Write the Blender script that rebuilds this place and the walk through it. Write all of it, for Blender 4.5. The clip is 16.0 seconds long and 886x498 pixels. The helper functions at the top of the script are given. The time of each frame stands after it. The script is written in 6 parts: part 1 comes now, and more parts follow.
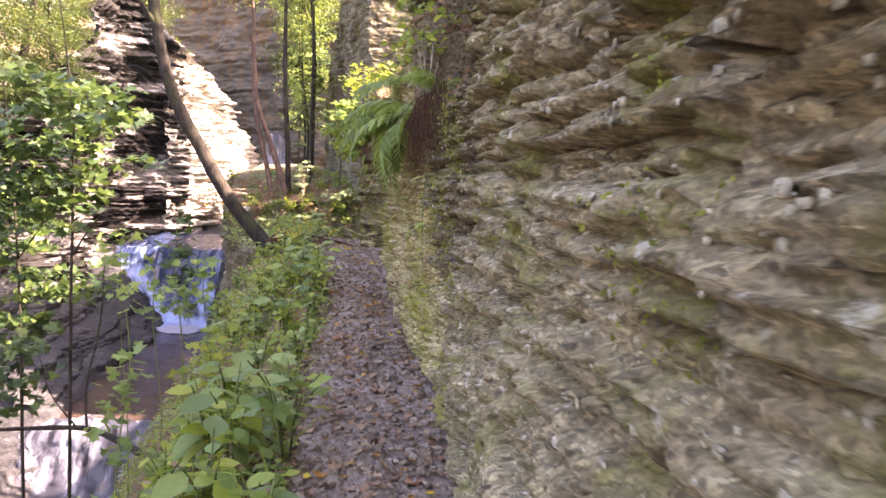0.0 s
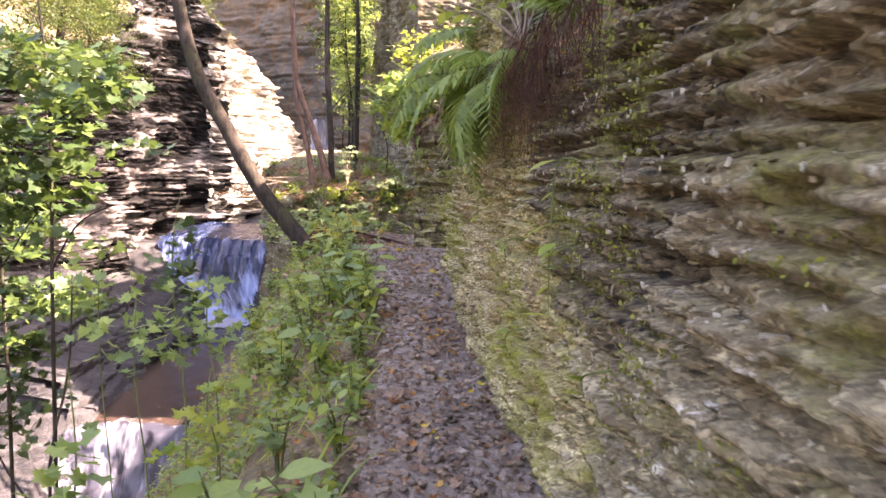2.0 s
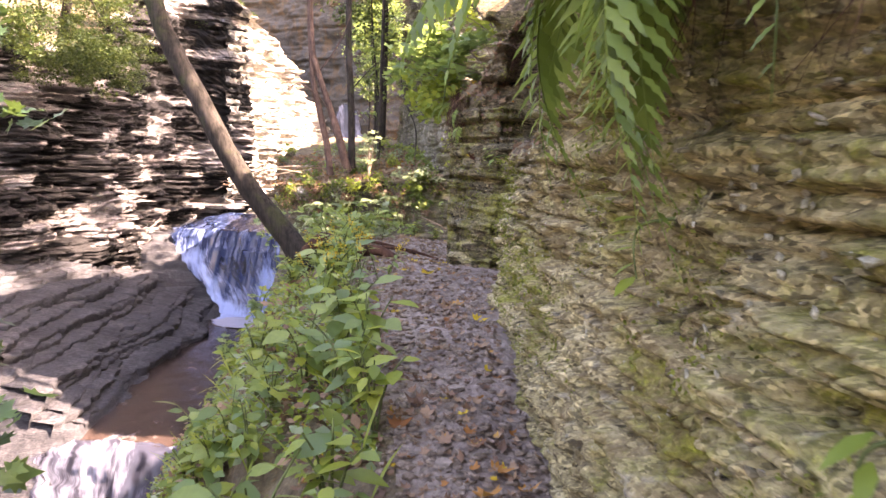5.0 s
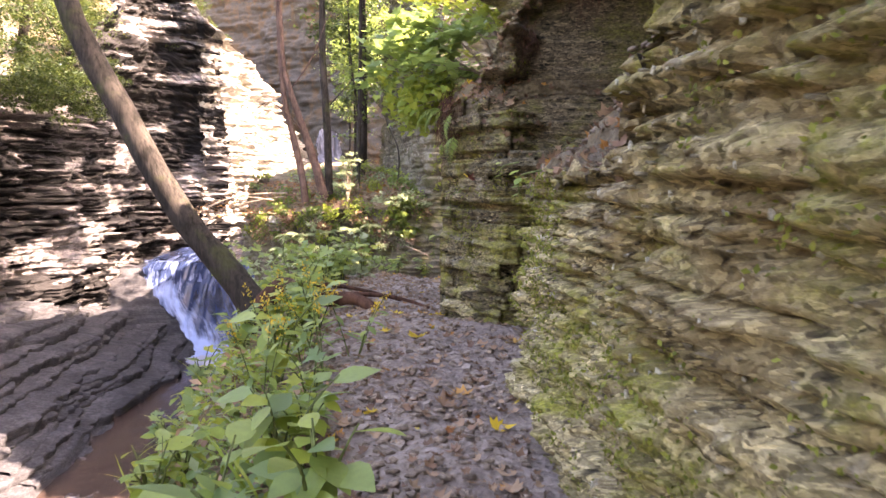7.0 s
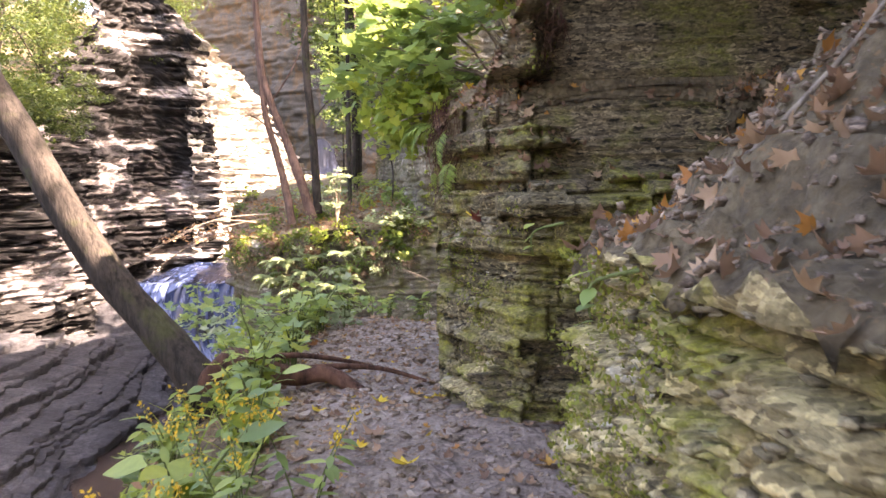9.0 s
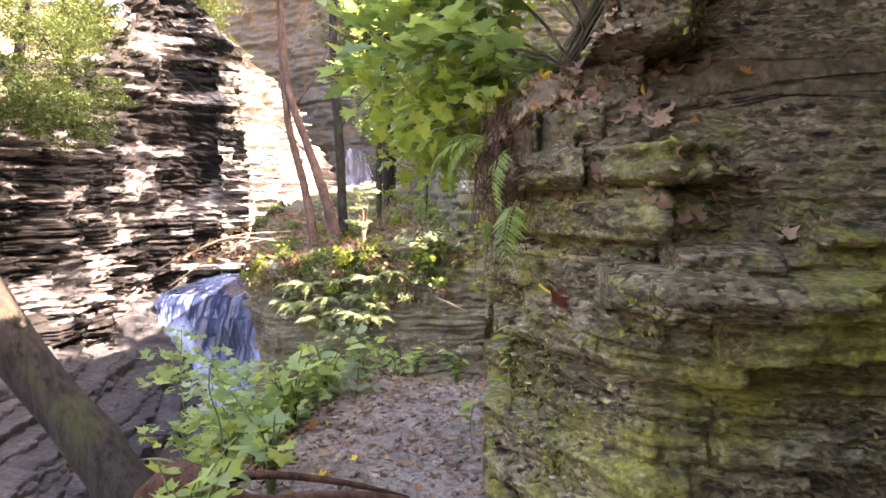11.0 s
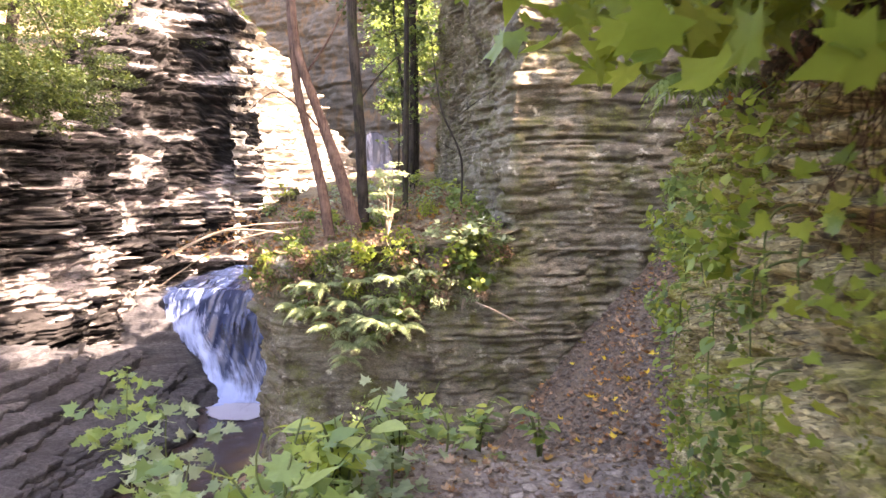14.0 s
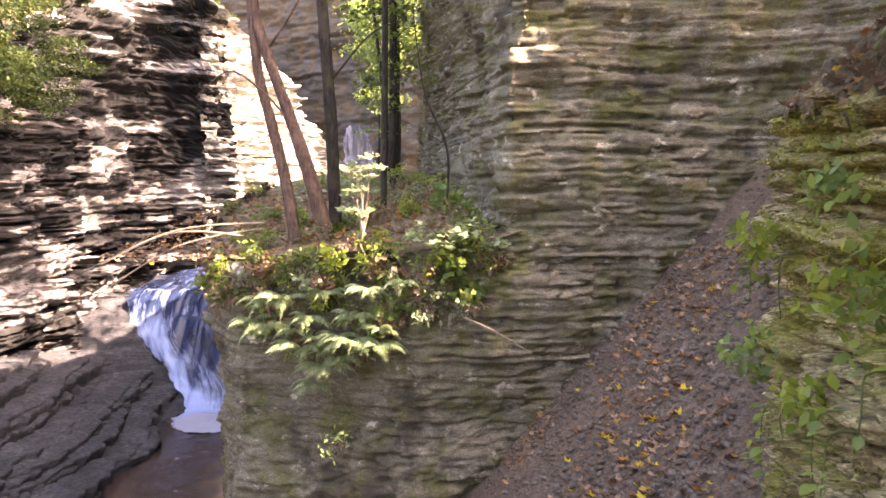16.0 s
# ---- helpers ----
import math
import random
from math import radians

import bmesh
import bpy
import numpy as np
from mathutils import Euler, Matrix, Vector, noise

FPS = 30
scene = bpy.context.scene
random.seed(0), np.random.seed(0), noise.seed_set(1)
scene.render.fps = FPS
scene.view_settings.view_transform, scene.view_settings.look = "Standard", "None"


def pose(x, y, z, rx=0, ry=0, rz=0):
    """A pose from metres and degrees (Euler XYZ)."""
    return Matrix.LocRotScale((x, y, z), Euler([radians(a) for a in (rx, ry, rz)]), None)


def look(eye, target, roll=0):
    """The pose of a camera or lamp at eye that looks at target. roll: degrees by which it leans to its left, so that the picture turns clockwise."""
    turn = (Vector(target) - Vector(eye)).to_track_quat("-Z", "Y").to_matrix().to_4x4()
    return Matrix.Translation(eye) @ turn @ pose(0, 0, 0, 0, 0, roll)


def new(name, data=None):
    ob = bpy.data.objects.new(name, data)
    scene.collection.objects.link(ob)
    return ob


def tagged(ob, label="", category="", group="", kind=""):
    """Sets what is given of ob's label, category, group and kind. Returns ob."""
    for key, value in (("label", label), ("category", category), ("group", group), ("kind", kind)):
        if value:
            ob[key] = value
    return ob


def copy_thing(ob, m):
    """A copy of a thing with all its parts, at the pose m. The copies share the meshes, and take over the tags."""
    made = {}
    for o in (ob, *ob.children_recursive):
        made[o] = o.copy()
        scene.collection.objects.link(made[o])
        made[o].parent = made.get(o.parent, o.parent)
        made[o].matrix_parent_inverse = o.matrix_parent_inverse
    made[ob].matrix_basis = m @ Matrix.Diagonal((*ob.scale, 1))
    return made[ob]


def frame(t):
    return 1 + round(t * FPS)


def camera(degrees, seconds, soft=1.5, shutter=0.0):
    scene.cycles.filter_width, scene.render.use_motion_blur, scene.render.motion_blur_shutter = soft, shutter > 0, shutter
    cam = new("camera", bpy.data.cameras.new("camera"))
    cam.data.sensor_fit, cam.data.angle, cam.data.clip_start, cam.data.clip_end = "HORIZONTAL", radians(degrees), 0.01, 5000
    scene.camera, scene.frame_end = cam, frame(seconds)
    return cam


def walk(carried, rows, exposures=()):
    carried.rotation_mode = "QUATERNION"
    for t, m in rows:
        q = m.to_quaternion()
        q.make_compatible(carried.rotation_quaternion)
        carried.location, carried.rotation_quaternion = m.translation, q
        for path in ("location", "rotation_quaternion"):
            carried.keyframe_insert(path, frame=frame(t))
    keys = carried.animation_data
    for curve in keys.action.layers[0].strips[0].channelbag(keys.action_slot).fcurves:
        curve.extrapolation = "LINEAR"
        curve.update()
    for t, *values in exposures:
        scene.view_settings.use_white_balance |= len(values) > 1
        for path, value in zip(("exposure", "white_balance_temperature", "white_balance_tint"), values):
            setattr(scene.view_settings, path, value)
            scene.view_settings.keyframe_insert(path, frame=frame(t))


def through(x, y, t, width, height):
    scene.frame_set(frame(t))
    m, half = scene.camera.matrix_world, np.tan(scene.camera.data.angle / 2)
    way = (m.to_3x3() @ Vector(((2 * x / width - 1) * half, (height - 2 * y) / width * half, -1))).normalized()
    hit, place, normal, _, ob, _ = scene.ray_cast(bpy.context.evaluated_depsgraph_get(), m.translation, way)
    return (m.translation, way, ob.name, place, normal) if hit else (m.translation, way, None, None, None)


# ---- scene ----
cam = camera(62.0, 16.0, 1.5, 0.25)
PATH = [
    (0, (0.034, -0.045, 1.486), (0.08, 1.947, 1.303), 1.9),
    (0.5, (-0.081, 0.522, 1.464), (-0.049, 2.512, 1.27), 1.9),
    (1, (-0.141, 1.087, 1.445), (-0.14, 3.077, 1.243), 1.8),
    (1.5, (-0.213, 1.655, 1.46), (-0.259, 3.643, 1.249), 1.6),
    (2, (-0.308, 2.186, 1.49), (-0.382, 4.172, 1.264), 1.3),
    (2.5, (-0.324, 2.744, 1.5), (-0.419, 4.728, 1.259), 0.8),
    (3, (-0.376, 3.245, 1.51), (-0.479, 5.225, 1.251), 0.9),
    (3.5, (-0.43, 3.755, 1.511), (-0.527, 5.735, 1.241), 1.3),
    (4, (-0.461, 4.311, 1.487), (-0.584, 6.288, 1.211), 2.1),
    (4.2, (-0.479, 4.529, 1.488), (-0.616, 6.504, 1.207), 2.3),
    (6.3, (-0.759, 6.64, 1.333), (-0.917, 8.624, 1.138), 1.7),
    (6.5, (-0.761, 6.848, 1.372), (-0.902, 8.833, 1.177), 1.5),
    (7, (-0.807, 7.255, 1.412), (-0.923, 9.243, 1.221), 0.6),
    (7.5, (-0.864, 7.689, 1.479), (-0.976, 9.677, 1.287), -0.1),
    (8, (-0.866, 8.102, 1.567), (-1.005, 10.089, 1.387), -0.8),
    (8.5, (-0.886, 8.504, 1.594), (-1.011, 10.491, 1.408), -1.1),
    (9, (-0.871, 8.948, 1.627), (-0.992, 10.936, 1.45), -1.2),
    (9.5, (-0.862, 9.387, 1.654), (-0.988, 11.376, 1.488), -0.9),
    (10, (-0.953, 9.825, 1.757), (-1.104, 11.814, 1.615), -0.8),
    (10.2, (-0.984, 10.012, 1.757), (-1.156, 11.999, 1.616), -0.8),
    (12.3, (-1.233, 11.952, 1.84), (-1.468, 13.929, 1.652), -0.1),
    (12.5, (-1.28, 12.089, 1.823), (-1.516, 14.066, 1.628), -0.3),
    (13, (-1.41, 12.477, 1.819), (-1.653, 14.451, 1.617), -0.3),
    (13.5, (-1.549, 12.857, 1.758), (-1.813, 14.83, 1.561), -0.3),
    (14, (-1.7, 13.282, 1.699), (-1.964, 15.256, 1.518), -0.3),
    (14.5, (-1.803, 13.708, 1.676), (-2.049, 15.684, 1.497), -0.3),
    (15, (-1.891, 14.23, 1.671), (-2.116, 16.21, 1.505), -0.2),
    (15.5, (-1.959, 14.685, 1.678), (-2.155, 16.668, 1.51), 0.0),
    (16, (-1.946, 15.033, 1.691), (-2.163, 17.011, 1.497), -0.1),
]
walk(cam, [(t, look(eye, target, roll)) for t, eye, target, roll in PATH],
     [(0.0, 3.62, 8000, 34), (4.0, 3.74, 8000, 34), (9.0, 3.87, 8000, 29), (12.5, 4.03, 8000, 28), (16.0, 3.75, 8300, 32)])

# ---- light ----
world = bpy.data.worlds.new("sky")
scene.world = world
world.use_nodes = True
SUN_DIR = Vector((0.73, -0.05, 0.67)).normalized()
wn = world.node_tree
sky = wn.nodes.new("ShaderNodeTexSky")
sky.sky_type = "NISHITA"
sky.sun_disc = False
sky.sun_elevation = math.asin(SUN_DIR.z)
sky.sun_rotation = math.atan2(SUN_DIR.x, SUN_DIR.y)
sky.air_density, sky.dust_density, sky.ozone_density = 1.0, 3.0, 0.6
wn.links.new(sky.outputs[0], wn.nodes["Background"].inputs[0])
wn.nodes["Background"].inputs[1].default_value = 0.15
sun_data = bpy.data.lights.new("sun", "SUN")
sun_data.energy, sun_data.angle, sun_data.color = 5.0, radians(0.6), (1.0, 0.93, 0.82)
sun = new("sun", sun_data)
sun.matrix_world = look(SUN_DIR * 60, (0, 0, 0))


# ---- number helpers ----
def hashed(*ints):
    h = np.zeros(np.broadcast(*ints).shape, dtype=np.uint64)
    for k, a in enumerate(ints):
        h = (h ^ (np.asarray(a).astype(np.int64).astype(np.uint64) * np.uint64(0x9E3779B97F4A7C15 + 2 * k))) * np.uint64(0xBF58476D1CE4E5B9)
        h ^= h >> np.uint64(31)
    return (h >> np.uint64(11)).astype(np.float64) / float(1 << 53)


def vnoise(x, y, z, seed=0):
    """Smooth value noise in -1..1."""
    x, y, z = np.broadcast_arrays(np.asarray(x, float), np.asarray(y, float), np.asarray(z, float))
    xi, yi, zi = np.floor(x), np.floor(y), np.floor(z)
    fx, fy, fz = x - xi, y - yi, z - zi
    fx, fy, fz = fx * fx * (3 - 2 * fx), fy * fy * (3 - 2 * fy), fz * fz * (3 - 2 * fz)
    out = 0
    for a in (0, 1):
        for b in (0, 1):
            for c in (0, 1):
                w = (fx if a else 1 - fx) * (fy if b else 1 - fy) * (fz if c else 1 - fz)
                out = out + w * hashed(xi + a, yi + b, zi + c, seed + 0 * xi)
    return out * 2 - 1


def fbm(x, y, z, seed=0, octaves=4):
    total, amp = 0, 1.0
    for k in range(octaves):
        total = total + amp * vnoise(np.asarray(x) * 2 ** k, np.asarray(y) * 2 ** k, np.asarray(z) * 2 ** k, seed + 17 * k)
        amp *= 0.5
    return total / 1.9


def beds(u, h, seed, thin=0.035, thick=0.11, wide=0.35, depth=0.05, seam=0.012, cut=0.35):
    """How far layered rock stands proud at length u and height h: beds of uneven thickness broken into blocks."""
    u, h = np.broadcast_arrays(np.asarray(u, float), np.asarray(h, float))
    rng = np.random.RandomState(seed)
    edges = np.cumsum(rng.uniform(thin, thick, 900)) - 12.0
    hh = h + 0.035 * vnoise(u * 0.5, h * 0.4, 0, seed + 3) + 0.012 * vnoise(u * 3, h * 2, 0, seed + 4)
    bed = np.searchsorted(edges, hh)
    low, high = edges[np.clip(bed - 1, 0, 899)], edges[np.clip(bed, 0, 899)]
    frac = (hh - low) / np.maximum(high - low, 1e-4)
    width = wide * (0.4 + 1.6 * hashed(bed, bed * 0 + 7, bed * 0 + seed))
    along = u / width + 13.7 * hashed(bed, bed * 0 + 9, bed * 0 + seed)
    block = np.floor(along)
    part_u = along - block
    bed_off = hashed(bed, bed * 0 + 1, bed * 0 + seed) - 0.5
    block_off = hashed(bed, block, bed * 0 + seed + 5) - 0.5
    missing = (hashed(bed, block, bed * 0 + seed + 6) > 0.86) * -1.2
    joint = np.minimum(np.minimum(frac, 1 - frac) * (high - low), np.minimum(part_u, 1 - part_u) * width)
    groove = -np.clip(1 - joint / seam, 0, 1) * cut
    return depth * (0.8 * bed_off + 0.9 * block_off + 0.8 * missing + groove)


# ---- mesh helpers ----
def raw_mesh(name, verts, faces, material=None, smooth=False):
    me = bpy.data.meshes.new(name)
    me.from_pydata([tuple(v) for v in verts], [], faces)
    if material:
        me.materials.append(material)
    if smooth:
        me.polygons.foreach_set("use_smooth", np.ones(len(me.polygons), bool))
    me.update()
    return me


def array_mesh(name, verts, quads, material=None, smooth=False):
    """A mesh from arrays: verts (n, 3), faces (m, k)."""
    me = bpy.data.meshes.new(name)
    verts, quads = np.asarray(verts, np.float32), np.asarray(quads, np.int32)
    m, k = quads.shape
    me.vertices.add(len(verts))
    me.vertices.foreach_set("co", verts.ravel())
    me.loops.add(m * k)
    me.loops.foreach_set("vertex_index", quads.ravel())
    me.polygons.add(m)
    me.polygons.foreach_set("loop_start", np.arange(0, m * k, k, dtype=np.int32))
    me.polygons.foreach_set("loop_total", np.full(m, k, np.int32))
    me.update(calc_edges=True)
    me.validate()
    if material:
        me.materials.append(material)
    if smooth:
        me.polygons.foreach_set("use_smooth", np.ones(len(me.polygons), bool))
    return me


def grid_mesh(name, pts, material, smooth=False):
    nu, nv = pts.shape[:2]
    i = np.arange(nu * nv).reshape(nu, nv)
    quads = np.stack([i[:-1, :-1], i[1:, :-1], i[1:, 1:], i[:-1, 1:]], -1).reshape(-1, 4)
    return array_mesh(name, pts.reshape(-1, 3), quads, material, smooth)


def part(name, me, parent, label="", m=None):
    ob = new(name, me)
    ob.parent = parent
    if m is not None:
        ob.matrix_basis = m
    if label:
        ob["label"] = label
    return ob


def thing(name, at, label, category, group="", kind=""):
    ob = new(name)
    ob.matrix_basis = at if isinstance(at, Matrix) else Matrix.Translation(at)
    ob.empty_display_size = 0.1
    return tagged(ob, label, category, group, kind)


def tube(points, radii, sides=8, rough=0.0, seed=0):
    """Vertices and faces of a tapered tube along points, with an uneven skin."""
    pts = [Vector(p) for p in points]
    verts, quads = [], []
    side = Vector((1, 0, 0))
    for k, p in enumerate(pts):
        d = (pts[min(k + 1, len(pts) - 1)] - pts[max(k - 1, 0)]).normalized()
        side = (side - d * side.dot(d))
        side = side.normalized() if side.length > 1e-4 else d.orthogonal().normalized()
        up = d.cross(side)
        for j in range(sides):
            a = 2 * math.pi * j / sides
            r = radii[k] * (1 + rough * (hashed(np.array([k]), np.array([j]), np.array([seed]))[0] - 0.5))
            verts.append(p + side * (r * math.cos(a)) + up * (r * math.sin(a)))
    for k in range(len(pts) - 1):
        for j in range(sides):
            a, b = k * sides + j, k * sides + (j + 1) % sides
            quads.append((a, b, b + sides, a + sides))
    return np.array([tuple(v) for v in verts]), np.array(quads)


def spline(points, n):
    """n points on a smooth curve through the given ones."""
    P = np.array(points, float)
    t = np.linspace(0, len(P) - 1, n)
    i = np.clip(np.floor(t).astype(int), 0, len(P) - 2)
    f = (t - i)[:, None]
    p0, p1, p2, p3 = P[np.maximum(i - 1, 0)], P[i], P[i + 1], P[np.minimum(i + 2, len(P) - 1)]
    return 0.5 * (2 * p1 + (p2 - p0) * f + (2 * p0 - 5 * p1 + 4 * p2 - p3) * f ** 2 + (3 * p1 - p0 - 3 * p2 + p3) * f ** 3)


def merged(pieces):
    verts, quads, base = [], [], 0
    for v, q in pieces:
        verts.append(v)
        quads.append(q + base)
        base += len(v)
    return np.concatenate(verts), np.concatenate(quads)


# ---- materials ----
class Nodes:
    """A material's node tree, written shortly."""

    def __init__(self, name):
        self.mat = bpy.data.materials.new(name)
        self.mat.use_nodes = True
        self.tree = self.mat.node_tree
        self.bsdf = self.tree.nodes["Principled BSDF"]
        self.pos = self.add("ShaderNodeNewGeometry").outputs["Position"]

    def add(self, kind, **inputs):
        return self.tree.nodes.new(kind)

    def link(self, a, b):
        self.tree.links.new(a, b)

    def put(self, socket, value):
        if isinstance(value, bpy.types.NodeSocket):
            self.link(value, socket)
        else:
            socket.default_value = value

    def scaled(self, vec, scale):
        n = self.add("ShaderNodeMapping")
        self.link(vec, n.inputs["Vector"])
        n.inputs["Scale"].default_value = scale
        return n.outputs[0]

    def noise(self, vec, scale, detail=5.0, rough=0.6, distort=0.0):
        n = self.add("ShaderNodeTexNoise")
        self.link(vec, n.inputs["Vector"])
        n.inputs["Scale"].default_value = scale
        n.inputs["Detail"].default_value = detail
        n.inputs["Roughness"].default_value = rough
        n.inputs["Distortion"].default_value = distort
        return n.outputs["Fac"]

    def voronoi(self, vec, scale, feature="F1"):
        n = self.add("ShaderNodeTexVoronoi")
        n.feature = feature
        self.link(vec, n.inputs["Vector"])
        n.inputs["Scale"].default_value = scale
        return n

    def ramp(self, fac, stops):
        n = self.add("ShaderNodeValToRGB")
        self.link(fac, n.inputs[0])
        el = n.color_ramp.elements
        while len(el) < len(stops):
            el.new(0.5)
        for e, (p, c) in zip(el, stops):
            e.position = p
            e.color = (*c, 1) if len(c) == 3 else c
        return n.outputs[0]

    def span(self, fac, lo, hi, a=0.0, b=1.0):
        n = self.add("ShaderNodeMapRange")
        self.link(fac, n.inputs[0])
        for k, v in enumerate((lo, hi, a, b)):
            n.inputs[k + 1].default_value = v
        return n.outputs[0]

    def mix(self, fac, a, b, mode="MIX"):
        n = self.add("ShaderNodeMix")
        n.data_type = "RGBA"
        n.blend_type = mode
        self.put(n.inputs["Factor"], fac)
        for sock, v in ((n.inputs[6], a), (n.inputs[7], b)):
            self.put(sock, v if isinstance(v, bpy.types.NodeSocket) else (*v, 1))
        return n.outputs[2]

    def math(self, op, a, b=0.0):
        n = self.add("ShaderNodeMath")
        n.operation = op
        self.put(n.inputs[0], a)
        self.put(n.inputs[1], b)
        return n.outputs[0]

    def bump(self, height, strength, distance):
        n = self.add("ShaderNodeBump")
        self.link(height, n.inputs["Height"])
        n.inputs["Strength"].default_value = strength
        n.inputs["Distance"].default_value = distance
        self.link(n.outputs[0], self.bsdf.inputs["Normal"])

    def done(self, color, rough=0.8, spec=0.3):
        self.put(self.bsdf.inputs["Base Color"], color if isinstance(color, bpy.types.NodeSocket) else (*color, 1))
        self.put(self.bsdf.inputs["Roughness"], rough)
        self.bsdf.inputs["Specular IOR Level"].default_value = spec
        return self.mat


def rock_material(name, dark, mid, light, moss=0.0, moss_color=(0.10, 0.12, 0.025), stain=(0.16, 0.09, 0.04), stained_shaded=0.0, flat=(1, 1, 3.5), pale=0.0, varied=0.35, runs=(1.2, 1.2, 0.5), edge=(0.5, 0.62), spotted=3.3):
    n = Nodes(name)
    bedded = n.scaled(n.pos, flat)
    big = n.noise(bedded, 0.9, 6)
    fine = n.noise(bedded, 9.0, 8, 0.7)
    grain = n.noise(n.pos, 55.0, 4, 0.7)
    warp = n.add("ShaderNodeTexNoise")
    n.link(n.pos, warp.inputs["Vector"])
    warp.inputs["Scale"].default_value, warp.inputs["Detail"].default_value = 14.0, 4.0
    bent = n.add("ShaderNodeVectorMath")
    bent.operation = "MULTIPLY_ADD"
    n.link(warp.outputs["Color"], bent.inputs[0])
    bent.inputs[1].default_value = (0.09, 0.09, 0.05)
    n.link(n.pos, bent.inputs[2])
    bent = bent.outputs[0]
    chips = n.voronoi(n.scaled(bent, (0.6, 0.6, 2.6)), 17.0)
    tone = n.math("ADD", n.math("MULTIPLY", big, 0.45), n.math("MULTIPLY", fine, 0.55))
    col = n.ramp(tone, [(0.3, dark), (0.5, mid), (0.72, light)])
    col = n.mix(n.span(chips.outputs["Color"], 0.0, 1.0, 0.0, 0.55), col, n.mix(0.5, col, light), "MIX")
    cells = n.voronoi(n.scaled(bent, (0.8, 0.8, 1.9)), 52.0)
    shade = n.add("ShaderNodeSeparateColor")
    n.link(cells.outputs["Color"], shade.inputs[0])
    col = n.mix(varied, col, n.mix(1.0, col, n.ramp(shade.outputs[0], [(0.0, (0.22, 0.2, 0.17)), (0.45, (0.75, 0.74, 0.7)), (0.8, (1.15, 1.13, 1.08)), (1.0, (1.9, 1.85, 1.7))]), "MULTIPLY"))
    pits = n.voronoi(n.scaled(bent, (0.8, 0.8, 2.4)), 15.0)
    pit = n.add("ShaderNodeSeparateColor")
    n.link(pits.outputs["Color"], pit.inputs[0])
    hole = n.math("MULTIPLY", n.span(pit.outputs[1], 0.72, 0.76), n.span(pits.outputs["Distance"], 0.42, 0.26))
    col = n.mix(n.math("MULTIPLY", hole, varied), col, tuple(0.25 * c for c in dark))
    if pale:
        spots = n.span(n.noise(n.scaled(bent, (1, 1, 1.4)), spotted, 5, 0.65), 0.6, 0.66)
        col = n.mix(n.math("MULTIPLY", spots, pale), col, (0.62, 0.57, 0.46))
    # Blotches: stains, plus dapple and overhang shade painted on the gorge cliff.
    if stained_shaded:
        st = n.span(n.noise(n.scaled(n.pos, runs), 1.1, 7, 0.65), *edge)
        col = n.mix(n.math("MULTIPLY", st, stained_shaded), col, stain)
    if moss:
        patch = n.span(n.noise(n.pos, 1.7, 7, 0.72), 0.62 - 0.3 * moss, 0.74 - 0.25 * moss)
        tuft = n.noise(n.pos, 38.0, 4, 0.7)
        green = n.ramp(tuft, [(0.3, tuple(0.45 * c for c in moss_color)), (0.55, moss_color), (0.75, tuple(min(1, 2.1 * c) for c in moss_color))])
        col = n.mix(n.math("MULTIPLY", patch, n.span(fine, 0.3, 0.55)), col, green)
    col = n.mix(n.span(grain, 0.3, 0.6, 0.5, 0.0), col, (0.16, 0.14, 0.11), "MULTIPLY")
    n.bump(n.math("ADD", n.math("MULTIPLY", fine, 1.0), n.math("MULTIPLY", grain, 0.35)), 0.9, 0.03)
    return n.done(col, n.span(fine, 0.2, 0.8, 0.95, 0.7), 0.25)


def soil_material(name, dark, mid, light, wet=0.0, speck=(0.3, 0.17, 0.08)):
    n = Nodes(name)
    big = n.noise(n.pos, 1.3, 5)
    fine = n.noise(n.pos, 14.0, 8, 0.75)
    chips = n.voronoi(n.pos, 26.0)
    col = n.ramp(n.math("ADD", n.math("MULTIPLY", big, 0.4), n.math("MULTIPLY", fine, 0.6)), [(0.32, dark), (0.5, mid), (0.7, light)])
    col = n.mix(n.span(chips.outputs["Distance"], 0.1, 0.5, 0.5, 0.0), col, n.mix(0.5, col, light))
    bits = n.span(n.noise(n.pos, 22.0, 3, 0.6), 0.62, 0.66)
    col = n.mix(n.math("MULTIPLY", bits, 0.6), col, speck)
    n.bump(n.math("ADD", fine, n.math("MULTIPLY", chips.outputs["Distance"], 0.6)), 1.0, 0.06)
    return n.done(col, n.span(big, 0.35, 0.65, 0.85, 0.85 - 0.35 * wet), 0.35)


def leaf_material(name, dark, mid, light, rough=0.45, through=0.5):
    n = Nodes(name)
    isl = n.add("ShaderNodeNewGeometry").outputs["Random Per Island"]
    obj = n.add("ShaderNodeObjectInfo").outputs["Random"]
    v = n.math("FRACT", n.math("ADD", isl, obj))
    patch = n.noise(n.pos, 30.0, 3)
    col = n.ramp(v, [(0.0, dark), (0.5, mid), (1.0, light)])
    col = n.mix(n.span(patch, 0.3, 0.7, 0.35, 0.0), col, tuple(0.5 * c for c in mid))
    n.done(col, rough, 0.4)
    trans = n.add("ShaderNodeBsdfTranslucent")
    n.link(n.mix(0.5, col, light), trans.inputs["Color"])
    mixed = n.add("ShaderNodeMixShader")
    mixed.inputs[0].default_value = through
    n.link(n.bsdf.outputs[0], mixed.inputs[1])
    n.link(trans.outputs[0], mixed.inputs[2])
    n.link(mixed.outputs[0], n.tree.nodes["Material Output"].inputs["Surface"])
    return n.mat


